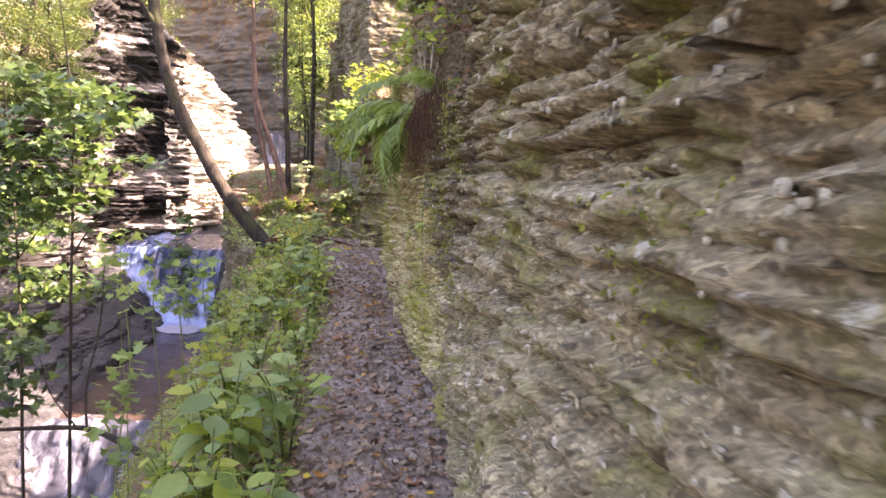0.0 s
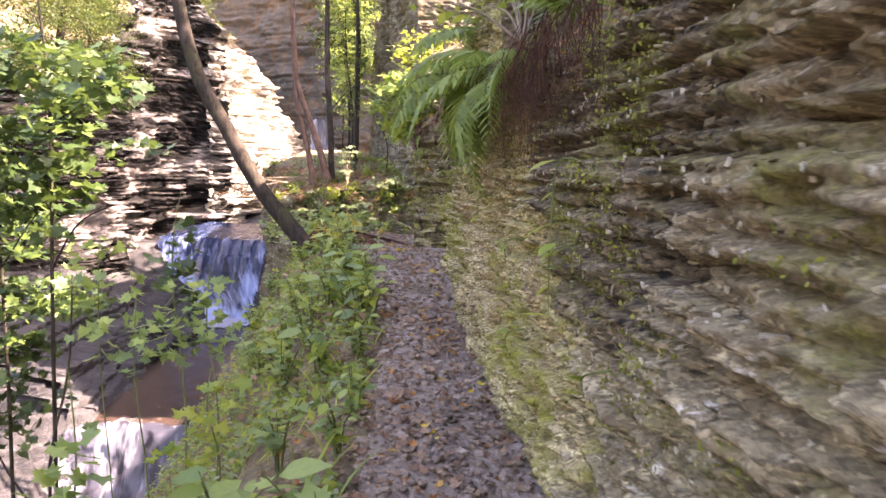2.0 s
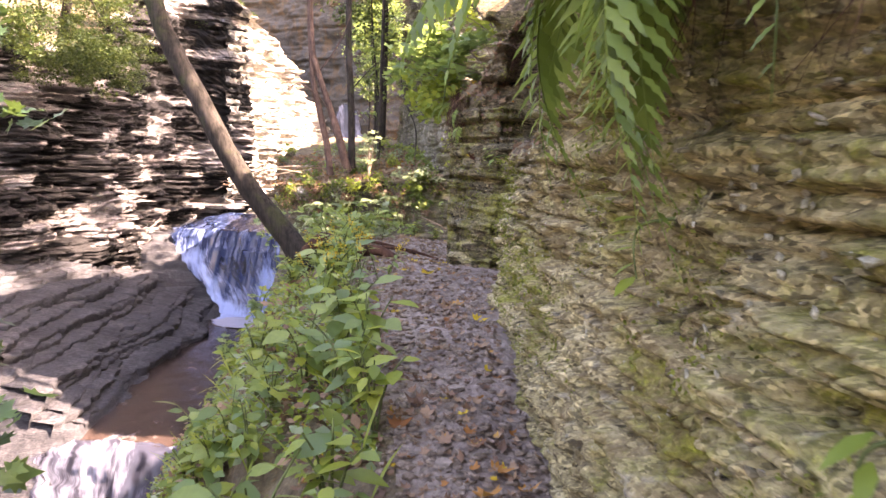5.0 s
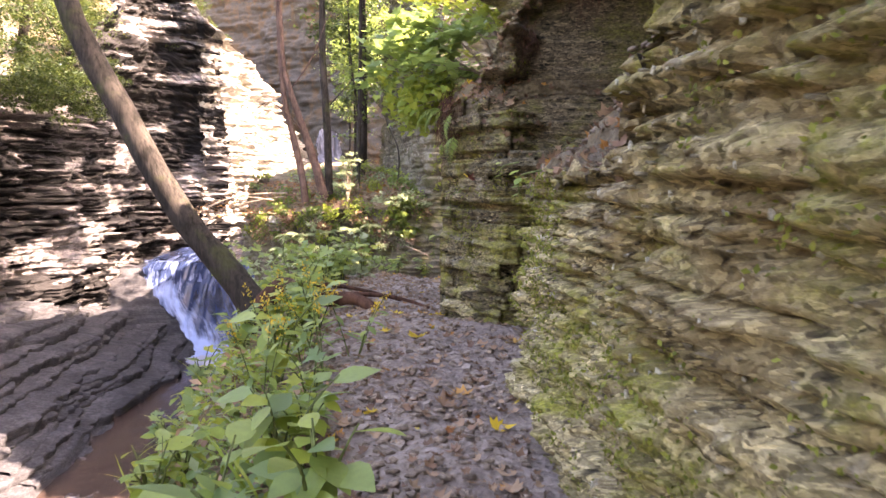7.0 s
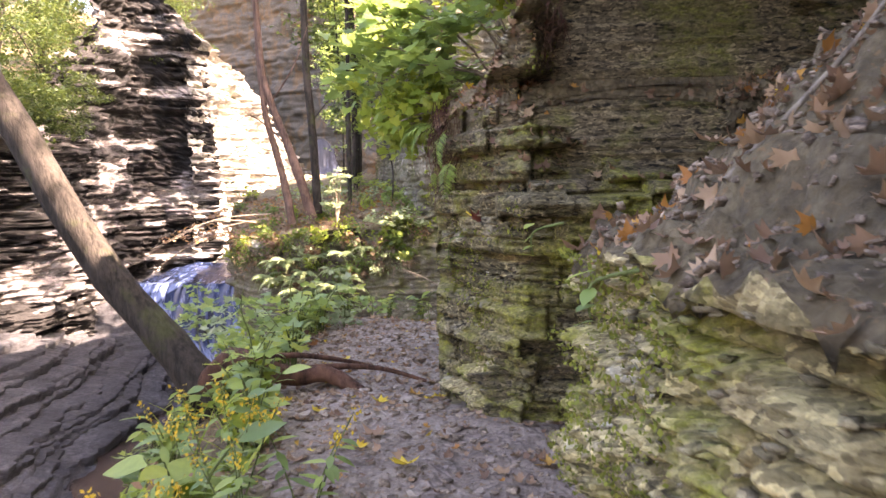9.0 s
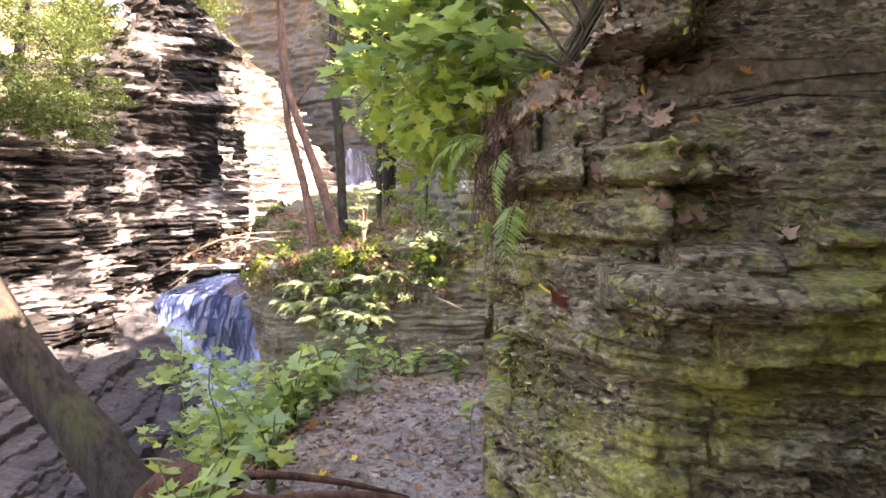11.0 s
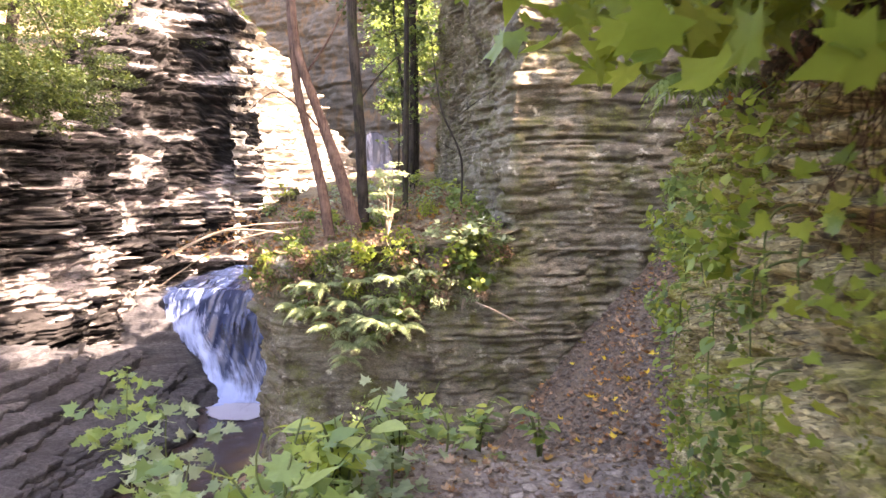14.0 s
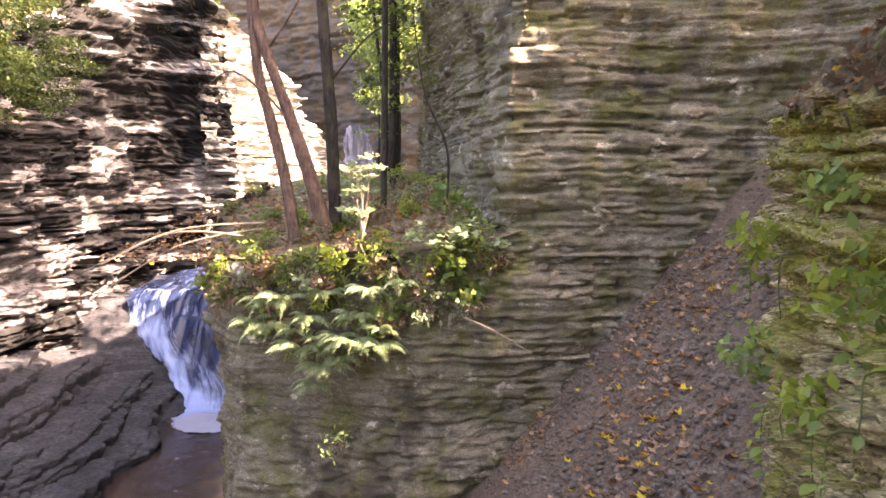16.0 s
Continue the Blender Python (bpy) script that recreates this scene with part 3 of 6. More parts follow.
def recess_wall():
    """The dark end of the hollow above the ledge, facing down the path."""
    x, z = np.linspace(-1.22, 2.4, 230), np.linspace(0.05, 4.6, 330)
    X, Z = np.meshgrid(x, z, indexing="ij")
    top = np.interp(X, [-1.22, -0.9, -0.6, 0.0, 1.0, 2.4], [1.95, 2.15, 2.65, 3.4, 4.2, 4.6]) + 0.08 * fbm(X * 4, 0, 0, 30)
    Y = recess_y(X, Z) + 2.2 * np.clip(Z - top, 0, 3)
    Zc = np.minimum(Z, top) + 0.3 * np.clip(Z - top, 0, 3)
    # The hollow's shade is partly put into this darkened rock colour.
    ob = new("wall_recess", grid_mesh("wall_recess", np.stack([X, Y, Zc], -1), ROCK_BROWN_SHADE))
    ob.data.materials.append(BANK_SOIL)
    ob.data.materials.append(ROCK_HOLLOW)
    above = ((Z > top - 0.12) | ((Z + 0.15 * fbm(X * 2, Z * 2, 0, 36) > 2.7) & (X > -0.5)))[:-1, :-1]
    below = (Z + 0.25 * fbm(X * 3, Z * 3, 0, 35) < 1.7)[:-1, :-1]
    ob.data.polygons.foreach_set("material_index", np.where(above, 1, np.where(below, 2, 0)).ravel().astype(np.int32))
    tagged(ob, "dark layered shale end of the hollow ledge", "rock wall", kind="structure")


recess_wall()


def build_spur_top():
    s = np.linspace(0, 1, 110)
    y = np.concatenate([np.linspace(25.2, 30, 110), np.linspace(30.2, 54, 80)])
    S, Y = np.meshgrid(s, y, indexing="ij")
    a, b = spur_edges(Y)
    X = a + (b - a) * S
    front = np.interp(X, [-9, -6.4, -5, -3.4, -1.9], [26.2, 25.75, 25.5, 25.2, 25.3])
    Y = np.maximum(Y, front)
    Z = spur_z(X, Y)
    ob = new("spur_top", grid_mesh("spur_top", np.stack([X, Y, Z], -1), BANK_SOIL, True))
    tagged(ob, "leaf-littered top of the rock spur", "ground", kind="structure")


def stream_x(y):
    return np.interp(y, STREAM_Y, STREAM_X)


FALL_Y = [38.9, 39.6, 40.4, 41.2, 41.8, 42.4, 43.0, 43.35, 43.7, 44.2, 46.5, 49.0]
FALL_LEFT = [-14.2, -14.2, -14.4, -15.0, -16.0, -17.3, -18.0, -18.2, -18.4, -18.5, -18.2, -17.4]
FALL_RIGHT = [-11.6, -11.7, -11.9, -12.0, -12.0, -11.9, -11.8, -11.75, -11.7, -11.6, -11.5, -11.5]
FALL_ZL = [-6.95, -6.9, -6.8, -6.05, -5.3, -4.55, -4.0, -3.8, -3.35, -3.05, -2.75, -2.5]
FALL_ZR = [-6.95, -6.9, -6.85, -6.55, -6.1, -5.1, -4.0, -3.8, -3.35, -3.05, -2.75, -2.5]


def fall_rows(y, s):
    """Left edge, right edge and height of the upper fall's water."""
    zl, zr = np.interp(y, FALL_Y, FALL_ZL), np.interp(y, FALL_Y, FALL_ZR)
    return np.interp(y, FALL_Y, FALL_LEFT), np.interp(y, FALL_Y, FALL_RIGHT), zl + (zr - zl) * s


def bed_z(x, y):
    """The floor of the gorge: stream bed, the tilted shelf beside it and the step of the fall."""
    x, y = np.asarray(x, float), np.asarray(y, float)
    c = stream_x(y)
    level = np.interp(y, [-20, 10, 19.5, 23.4, 24.6, 39.5, 41.0, 43.5, 46, 60], [-9.6, -9.5, -9.3, -9.2, -7.15, -7.05, -6.6, -3.8, -3.0, -1.5])
    left = np.clip(c - 1.5 - x, 0, None)
    slab = level + 0.52 * left
    cap = np.interp(y, [0, 24, 30, 38, 42, 60], [-5.5, -5.0, -3.9, -3.55, -3.35, -2.0])
    z = np.minimum(slab, np.maximum(cap + 0.1 * left * 0, level))
    q = z / 0.42 + 0.5 * vnoise(x * 0.22, y * 0.22, 0, 61) + 0.16 * vnoise(x * 1.4, y * 1.4, 0, 63)
    fr = q - np.floor(q)
    step = (np.floor(q) + np.clip((fr - 0.8) / 0.2, 0, 1)) * 0.42 + 0.10 * np.floor(fr * 3) / 3
    rough = 0.16 * fbm(x * 0.7, y * 0.7, 0, 65) + 0.07 * fbm(x * 3.5, y * 3.5, 0, 66)
    z = np.where(left > 0.1, 0.1 * z + 0.9 * step + rough, z)
    z = z + 0.05 * fbm(x * 1.5, y * 1.5, 0, 62) * (left > 0)
    xl, xr, _ = fall_rows(y, 0.0)
    water = fall_rows(y, np.clip((x - xl) / (xr - xl), 0, 1))[2]
    under = (x > xl - 0.15) & (x < xr + 1.0) & (y > 39.2) & (y < 49.0)
    return np.where(under, np.minimum(z, water - 0.2), z)


def build_gorge_floor():
    x = np.concatenate([np.linspace(-40, -23, 40)[:-1], np.linspace(-23, -9, 300), np.linspace(-8.9, -4, 20)])
    y = np.concatenate([np.linspace(-20, 22, 80)[:-1], np.linspace(22, 46, 420), np.linspace(46.2, 66, 60)])
    X, Y = np.meshgrid(x, y, indexing="ij")
    Z = bed_z(X, Y)
    ob = new("gorge_floor", grid_mesh("gorge_floor", np.stack([X, Y, Z], -1), ROCK_DARK))
    tagged(ob, "dark wet tilted shale ledges beside the stream", "rock ledge", kind="structure")


def build_ledges():
    """Tilted beds of wet rock that climb from the stream to the foot of the cliff."""
    floor = bpy.data.objects["gorge_floor"]
    r = np.random.RandomState(67)
    left = 0.1
    for k in range(22):
        left += r.uniform(0.2, 0.55)
        y = np.arange(24.8 + r.uniform(-0.5, 2), 43.0 - r.uniform(0, 2.5) - 0.1 * k, 0.06)
        lv = np.interp(y, [23, 24.6, 39.5, 43.5], [-7.2, -7.1, -7.0, -6.6])
        jag = 0.5 * vnoise(y * 0.35, k, 0, 68) + 0.28 * (hashed(np.floor(y * 0.9 + 3 * vnoise(y * 0.3, k, 0, 69)), 0 * y + k, 0 * y) - 0.5) + 0.10 * vnoise(y * 4, k, 0, 70)
        x = stream_x(y) - 1.35 - left + jag
        z = np.minimum(lv + 0.55 * left, -3.3 - 0.02 * (42 - y)) + 0.02 * (y - 34) * 0 + 0.05 * vnoise(y * 1.5, k, 0, 71)
        th = 0.24 + 0.1 * r.rand()
        cols = [(x - 0.16, z - th - 0.3), (x - 0.10, z - th), (x + 0.02 * vnoise(y * 9, k, 0, 72), z - 0.05), (x - 0.04, z), (x - 0.8, z + 0.10 + 0.05 * vnoise(y * 2, k, 1, 73)), (x - 2.6, z + 0.2)]
        pts = np.stack([np.stack([cx, y, cz], -1) for cx, cz in cols], 1)
        part("ledge", grid_mesh("ledge", pts, ROCK_DARK), floor)


build_spur_top()
build_gorge_floor()
build_ledges()


def plateau(name, xs, ys, z, seed, label):
    X, Y = np.meshgrid(np.linspace(*xs, 60), np.linspace(*ys, 60), indexing="ij")
    Z = z(X, Y) + 0.3 * fbm(X * 0.4, Y * 0.4, 0, seed)
    tagged(new(name, grid_mesh(name, np.stack([X, Y, Z], -1), BANK_SOIL, True)), label, "ground", kind="structure")


plateau("plateau_right", (-2.0, 60), (26.0, 80), lambda X, Y: 10.6 + 0.06 * X - 0.24 * np.clip(Y - 29, 0, 40) - 0.5 * (X < -1), 81, "wooded ground on top of the gorge cliff")
plateau("plateau_slope", (7.0, 60), (-40, 27), lambda X, Y: 8.2 + 0.35 * np.minimum(X - 7, 12), 82, "wooded slope rising above the path")
plateau("plateau_left", (-90, -20.3), (-40, 80), lambda X, Y: np.interp(Y, [8, 30, 38, 50, 60], [8.0, 5.6, 5.3, 11.2, 9.2]) + 0.2 * (-20.3 - X), 83, "wooded ground beyond the gorge")
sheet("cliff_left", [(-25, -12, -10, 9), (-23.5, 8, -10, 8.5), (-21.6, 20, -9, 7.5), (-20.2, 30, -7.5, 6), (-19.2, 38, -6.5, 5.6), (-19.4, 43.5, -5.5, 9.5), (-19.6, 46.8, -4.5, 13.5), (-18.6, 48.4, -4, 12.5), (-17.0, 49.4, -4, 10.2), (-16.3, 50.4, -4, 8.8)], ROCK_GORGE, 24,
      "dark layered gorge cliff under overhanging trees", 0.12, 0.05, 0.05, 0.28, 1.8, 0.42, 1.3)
sheet("cliff_sunlit", [(-17.3, 49.2, -3.8, 10.8), (-16.3, 50.2, -3.4, 9.4), (-15.3, 53.5, -3, 7.8), (-14.5, 57, -3, 5.4), (-13.6, 61, -2, 3.0), (-12.6, 64, -2, 2.0)], ROCK_CLIFF, 25,
      "sunlit pale layered cliff of the gorge", 0.08, 0.05, 0.07, 0.35, 0.7, 0.40, 0.8)
sheet("cliff_far", [(-36, 76, -3, 26), (-27, 72, -3, 25), (-19, 68, -3, 24), (-12.5, 64, -3, 24), (-6, 58, -3, 22)], ROCK_FAR, 26,
      "distant brown overhanging cliff with orange stain", 0.25, 0.12, 0.15, 0.6, 2.0, 0.22, 0.8)


# ---- water ----
def flow_attributes(me, across, along, body, white):
    for key, v in (("across", across), ("along", along), ("body", body), ("white", white)):
        me.attributes.new(key, "FLOAT", "POINT").data.foreach_set("value", np.ascontiguousarray(v, np.float32).ravel())


def water_sheet(name, line, mat, label, nu=60, across=40, ripple=0.05, seed=0, stringy=0.0, white=0.0):
    """A sheet of water along a line of (x, y, z, half width along x, half width along y)."""
    P = spline(line, nu)
    s = np.linspace(-1, 1, across)
    X = P[:, 0][:, None] + P[:, 3][:, None] * s
    Y = P[:, 1][:, None] + P[:, 4][:, None] * s
    Z = P[:, 2][:, None] + 0 * s
    X = X + (0.45 * fbm(np.arange(nu)[:, None] * 0.11, s * 0.6 + 9, 0, seed + 8) + 0.15 * vnoise(np.arange(nu)[:, None] * 0.6, s * 2, 0, seed + 9)) * np.abs(s) ** 2 * np.minimum(P[:, 3][:, None], 2.0) * 0.6
    k = np.arange(nu)[:, None] * 0.12
    Z = Z + ripple * fbm(X * 1.4, Y * 1.4, k * 0.3, seed) - 0.06 * s ** 4
    Y = Y - stringy * fbm(X * 3.0, k * 0.5, 0, seed + 4)
    ob = new(name, grid_mesh(name, np.stack([X, Y, Z], -1)[::-1], mat, True))
    ends = np.clip(np.minimum(np.arange(nu), np.arange(nu)[::-1]) / 5.0, 0.0, 1.0)
    run = np.concatenate([[0], np.cumsum(np.linalg.norm(np.diff(P[:, :3], axis=0), axis=1))])
    body = (1.25 - 1.25 * np.abs(s) ** 2.5)[None, :] * (0.3 + 0.7 * ends)[:, None]
    flow_attributes(ob.data, (P[:, 3][:, None] * s)[::-1], (run[:, None] + 0 * s)[::-1], body[::-1], 0 * body + white)
    return tagged(ob, label, "water", kind="structure")


def upper_fall():
    """The fall that narrows as it slides from a broad lip down a slanting chute to the pool."""
    nv, nu = 150, 150
    v = np.linspace(FALL_Y[0], FALL_Y[-1], nv)
    s = np.linspace(0, 1, nu)
    S, Y = np.meshgrid(s, v, indexing="ij")
    xl, xr, z = fall_rows(Y, S)
    ragged = 0.28 * fbm(Y * 1.6, 0, 0, 77) + 0.12 * vnoise(Y * 6, 0, 0, 78)
    X = xl + ragged * (1 - S) ** 3 + (xr - xl) * S
    drop = np.abs(np.gradient(z, axis=1)) / np.abs(np.gradient(Y, axis=1))
    rope = fbm(X * 2.4, Y * 0.25, 0, 79)
    Yd = Y - 0.16 * rope * np.clip(drop, 0, 1.5)
    Z = z + 0.07 * rope + 0.05 * fbm(X * 1.5, Y * 4, 0, 80)
    run = np.concatenate([np.zeros((nu, 1)), np.cumsum(np.hypot(np.diff(Y, axis=1), np.diff(z, axis=1)), axis=1)], 1)
    chute = np.exp(-((S - 0.13) / 0.16) ** 2) * np.clip((43.4 - Y) / 0.8, 0, 1)
    curtain = np.exp(-((S - 0.86) / 0.1) ** 2) * np.clip((43.0 - Y) / 0.6, 0, 1)
    foot = np.clip((41.2 - Y) / 0.8, 0, 1)
    hollow = np.exp(-((S - 0.6) / 0.16) ** 2) * np.exp(-((Y - 42.5) / 0.5) ** 2)
    white = 1.1 * chute + 0.9 * curtain + 1.0 * foot - 1.5 * hollow - 0.3 * np.clip(Y - 44.2, 0, 1)
    body = np.clip(np.minimum(S, 1 - S) / 0.05, 0, 1) * 0.9 + 0.3 * white - 0.1
    ob = new("water_upper_fall", grid_mesh("water_upper_fall", np.stack([X, Yd, Z], -1)[::-1], WATER_FALL, True))
    flow_attributes(ob.data, ((xr - xl) * S * 0.5 + 0.5 * X)[::-1], run[::-1], body[::-1], white[::-1])
    tagged(ob, "bluish white waterfall sliding over a stepped rock lip", "water", kind="structure")


upper_fall()
water_sheet("water_pool", [(-12.9, 40.2, -6.93, 1.9, 0), (-12.4, 37, -6.95, 1.7, 0), (-11.9, 33, -6.97, 1.9, 0), (-11.0, 29, -6.98, 2.4, 0), (-10.5, 26.5, -6.99, 3.0, 0), (-10.4, 24.6, -7.0, 3.3, 0)], WATER_POOL,
            "shallow brown stream pool over flat bedrock", 120, 50, 0.035, 72)
water_sheet("water_lower_fall", [(-10.4, 24.7, -6.98, 3.4, 0), (-10.3, 24.2, -7.15, 3.4, 0), (-10.3, 23.8, -7.9, 3.3, 0), (-10.2, 23.4, -8.6, 3.2, 0), (-10.1, 22.6, -8.95, 3.2, 0), (-9.8, 19, -9.1, 3.2, 0), (-9.0, 12, -9.3, 3.2, 0)], WATER_WHITE,
            "white foaming lower waterfall and rapids", 90, 60, 0.14, 73, 0.2)
water_sheet("water_foam", [(-13.2, 40.1, -6.84, 1.0, 0.1), (-13.2, 39.5, -6.85, 1.4, 0.1), (-13.0, 38.7, -6.86, 1.1, 0.1), (-12.8, 38.2, -6.9, 0.4, 0)], WATER_WHITE,
            "patch of white foam below the waterfall", 30, 30, 0.04, 75, 0.0, 1.4)
water_sheet("water_far_fall", [(-12.6, 61.0, 5.0, 0.5, 0), (-12.4, 60.8, 4.2, 0.9, 0), (-12.1, 60.6, 3.0, 1.0, 0), (-11.8, 60.0, 2.3, 1.2, 0), (-11.5, 59.6, 1.2, 1.4, 0), (-11.2, 59.2, 0.0, 1.5, 0), (-11.0, 58.6, -0.8, 1.6, 0)], WATER_WHITE,
            "distant thin bluish waterfall behind the trees", 60, 24, 0.1, 74, 0.2)


# ---- leaves and scattering ----
def turns(n, rng, tilt=0.6, yaw=None):
    """n random rotation matrices: any heading, tilted up to about tilt radians."""
    a = rng.uniform(0, 2 * np.pi, n) if yaw is None else yaw
    b = rng.normal(0, tilt, n)
    c = rng.normal(0, tilt, n)
    ca, sa, cb, sb, cc, sc = np.cos(a), np.sin(a), np.cos(b), np.sin(b), np.cos(c), np.sin(c)
    z, o = np.zeros(n), np.ones(n)
    Rz = np.stack([ca, -sa, z, sa, ca, z, z, z, o], -1).reshape(n, 3, 3)
    Rx = np.stack([o, z, z, z, cb, -sb, z, sb, cb], -1).reshape(n, 3, 3)
    Ry = np.stack([cc, z, sc, z, o, z, -sc, z, cc], -1).reshape(n, 3, 3)
    return Rz @ Rx @ Ry


def strewn(template, pos, rot, size):
    tv, tf = template
    n = len(pos)
    v = np.einsum("nij,kj->nki", rot, tv) * np.asarray(size).reshape(-1, 1, 1) + np.asarray(pos)[:, None, :]
    f = tf[None] + (np.arange(n) * len(tv))[:, None, None]
    return v.reshape(-1, 3), f.reshape(-1, tf.shape[1])


def blade(width, rows=4, fold=0.12, droop=0.18, notch=0.0):
    """A pointed leaf one long, folded along its midrib, in quads."""
    t = np.linspace(0, 1, rows + 1)
    w = width * np.sin(np.pi * np.clip(t, 0.03, 0.985) ** 0.8) * (1 + notch * np.cos(np.arange(rows + 1) * np.pi))
    z = -droop * t ** 2
    v = np.concatenate([np.stack([-w, t, z + fold * w], -1), np.stack([0 * w, t, z], -1), np.stack([w, t, z + fold * w], -1)])
    f = []
    for k in range(rows):
        f.append((k, rows + 1 + k, rows + 2 + k, k + 1))
        f.append((rows + 1 + k, 2 * rows + 2 + k, 2 * rows + 3 + k, rows + 2 + k))
    return v, np.array(f)


def lobed(curl=0.15):
    """A maple leaf about one across, in triangles round its middle."""
    half = [(0.0, -0.05), (0.18, -0.12), (0.42, -0.20), (0.36, 0.02), (0.56, 0.16), (0.40, 0.24), (0.50, 0.46), (0.28, 0.40), (0.20, 0.52), (0.14, 0.60), (0.0, 0.95)]
    ring = half + [(-x, y) for x, y in reversed(half[1:-1])]
    v = [(0, 0.2, 0.0)] + [(x, y, curl * (x * x + (y - 0.2) ** 2) + 0.04 * math.sin(9 * x + 5 * y)) for x, y in ring]
    f = [(0, k + 1, (k + 1) % len(ring) + 1) for k in range(len(ring))]
    return np.array(v), np.array(f)


OVATE, SLIM, MAPLE, MAPLE_CURLED = blade(0.32), blade(0.2, 3), lobed(0.12), lobed(0.75)
SMALL = blade(0.34, 2, 0.15, 0.2)


def leaf_mesh(name, template, mat):
    return array_mesh(name, template[0], template[1], mat)


ME_OVATE, ME_OVATE_Y = leaf_mesh("leaf", OVATE, LEAF), leaf_mesh("leaf", OVATE, LEAF_YOUNG)
ME_MAPLE_GREEN, ME_MAPLE_YOUNG = leaf_mesh("leaf", MAPLE, LEAF), leaf_mesh("leaf", MAPLE, LEAF_YOUNG)
ME_PALE = leaf_mesh("leaf", MAPLE, LEAF_PALE)


def frond_mesh(mat, pairs=17, droop=0.55, seed=0):
    """A fern frond one long: an arched midrib with toothed leaflets that shorten to the tip."""
    rng = np.random.RandomState(seed)
    t = np.linspace(0, 1, pairs + 3)
    rib = np.stack([0 * t, t * (1 - 0.15 * t), 0.28 * np.sin(t * 1.9) - droop * t ** 2], -1)
    pieces = [tube(rib, list(0.008 * (1 - 0.8 * t)), 4)]
    pin = blade(0.10, 7, 0.05, 0.25, 0.3)
    for k in range(2, pairs + 2):
        f = t[k]
        ln = 0.215 * math.sin(math.pi * min(1, 0.12 + 0.88 * f) ** 0.75) + 0.02
        for s in (-1, 1):
            a = s * radians(62 + 8 * rng.rand())
            m = Euler((radians(-25 * f - 12 * rng.rand()), radians(12 * s), -a)).to_matrix()
            v = pin[0] @ np.array(m).T * ln * (0.9 + 0.2 * rng.rand()) + rib[k]
            pieces.append((v, pin[1]))
    v, q = merged(pieces)
    return array_mesh("frond", v, q, mat)


FRONDS = [frond_mesh(FERN, 16, 0.55, 1), frond_mesh(FERN, 17, 0.9, 2), frond_mesh(FERN, 15, 0.3, 3)]
FRONDS_PALE = [frond_mesh(LEAF_PALE, 20, 0.55, 4), frond_mesh(LEAF_PALE, 18, 0.35, 5)]


def stem_mesh(points, radius, mat, sides=5, n=8):
    p = spline(points, n)
    return array_mesh("stem", *tube(p, list(np.linspace(radius, radius * 0.4, n)), sides), mat, True)


def fern(at, size, count, seed, label, heading=None, spread=6.3, drop=0.0, meshes=None):
    rng = random.Random(seed)
    ob = thing("fern", at, label, "fern", "ferns")
    for k in range(count):
        a = (heading if heading is not None else 0) + (k / max(count - 1, 1) - 0.5) * spread + rng.uniform(-0.25, 0.25)
        pick = rng.choice(meshes or FRONDS)
        m = Matrix.Rotation(a, 4, "Z") @ Matrix.Rotation(radians(rng.uniform(15, 40)) - drop * rng.uniform(0.7, 1.2), 4, "X") @ Matrix.Scale(size * rng.uniform(0.7, 1.1), 4)
        part("frond", pick, ob, m=m)
    return ob


def herb(seed, stems, height, leaf, leaf_size, per_stem, label, category="plant", leaf_alt=None, lean=0.5, group="plants beside the path"):
    """A leafy herb: each stem and each leaf is a part."""
    rng = random.Random(seed)
    ob = thing("leafy_plant", (0, 0, -50), label, category, group)
    for k in range(stems):
        a = rng.uniform(0, 6.28)
        h = height * rng.uniform(0.6, 1.1)
        out = lean * h * rng.uniform(0.3, 1.0)
        tip = Vector((math.cos(a) * out, math.sin(a) * out, h))
        midp = Vector((tip.x * 0.35, tip.y * 0.35, h * 0.6))
        part("stem", stem_mesh([(0, 0, -0.12), midp, tip], 0.006 + 0.004 * height, STEM, 4, 6), ob)
        for j in range(per_stem):
            f = 0.35 + 0.65 * (j + 0.5) / per_stem
            base = midp.lerp(tip, max(0, (f - 0.5) * 2)) if f > 0.5 else midp * (2 * f)
            yaw = rng.uniform(0, 6.28) if j < per_stem - 1 else a - math.pi / 2
            m = Matrix.Translation(base) @ Matrix.Rotation(yaw, 4, "Z") @ Matrix.Rotation(radians(rng.uniform(-28, 25)), 4, "X") @ Matrix.Rotation(radians(rng.uniform(-25, 25)), 4, "Y") @ Matrix.Scale(leaf_size * rng.uniform(0.6, 1.2), 4)
            part("leaf", leaf_alt if leaf_alt and rng.random() < 0.3 else leaf, ob, m=m)
    return ob


def foliage(name, clumps, per, leaf_size, template, mat, label, category, seed, flat=0.45, kind="", tilt=0.5, parent=None):
    """Many small leaves in clumps (x, y, z, radius), in flat sprays."""
    rng = np.random.RandomState(seed)
    C = np.array(clumps, float)
    idx = np.repeat(np.arange(len(C)), per)
    d = rng.normal(0, 1, (len(idx), 3))
    d /= np.linalg.norm(d, axis=1)[:, None]
    r = rng.rand(len(idx)) ** 0.5
    pos = C[idx, :3] + d * (r * C[idx, 3])[:, None] * np.array([1, 1, flat])
    size = leaf_size * rng.uniform(0.55, 1.25, len(idx))
    v, f = strewn(template, pos, turns(len(idx), rng, tilt), size)
    me = array_mesh(name, v, f, mat)
    if parent:
        return part(name, me, parent)
    ob = new(name, me)
    return tagged(ob, label, category, kind=kind)


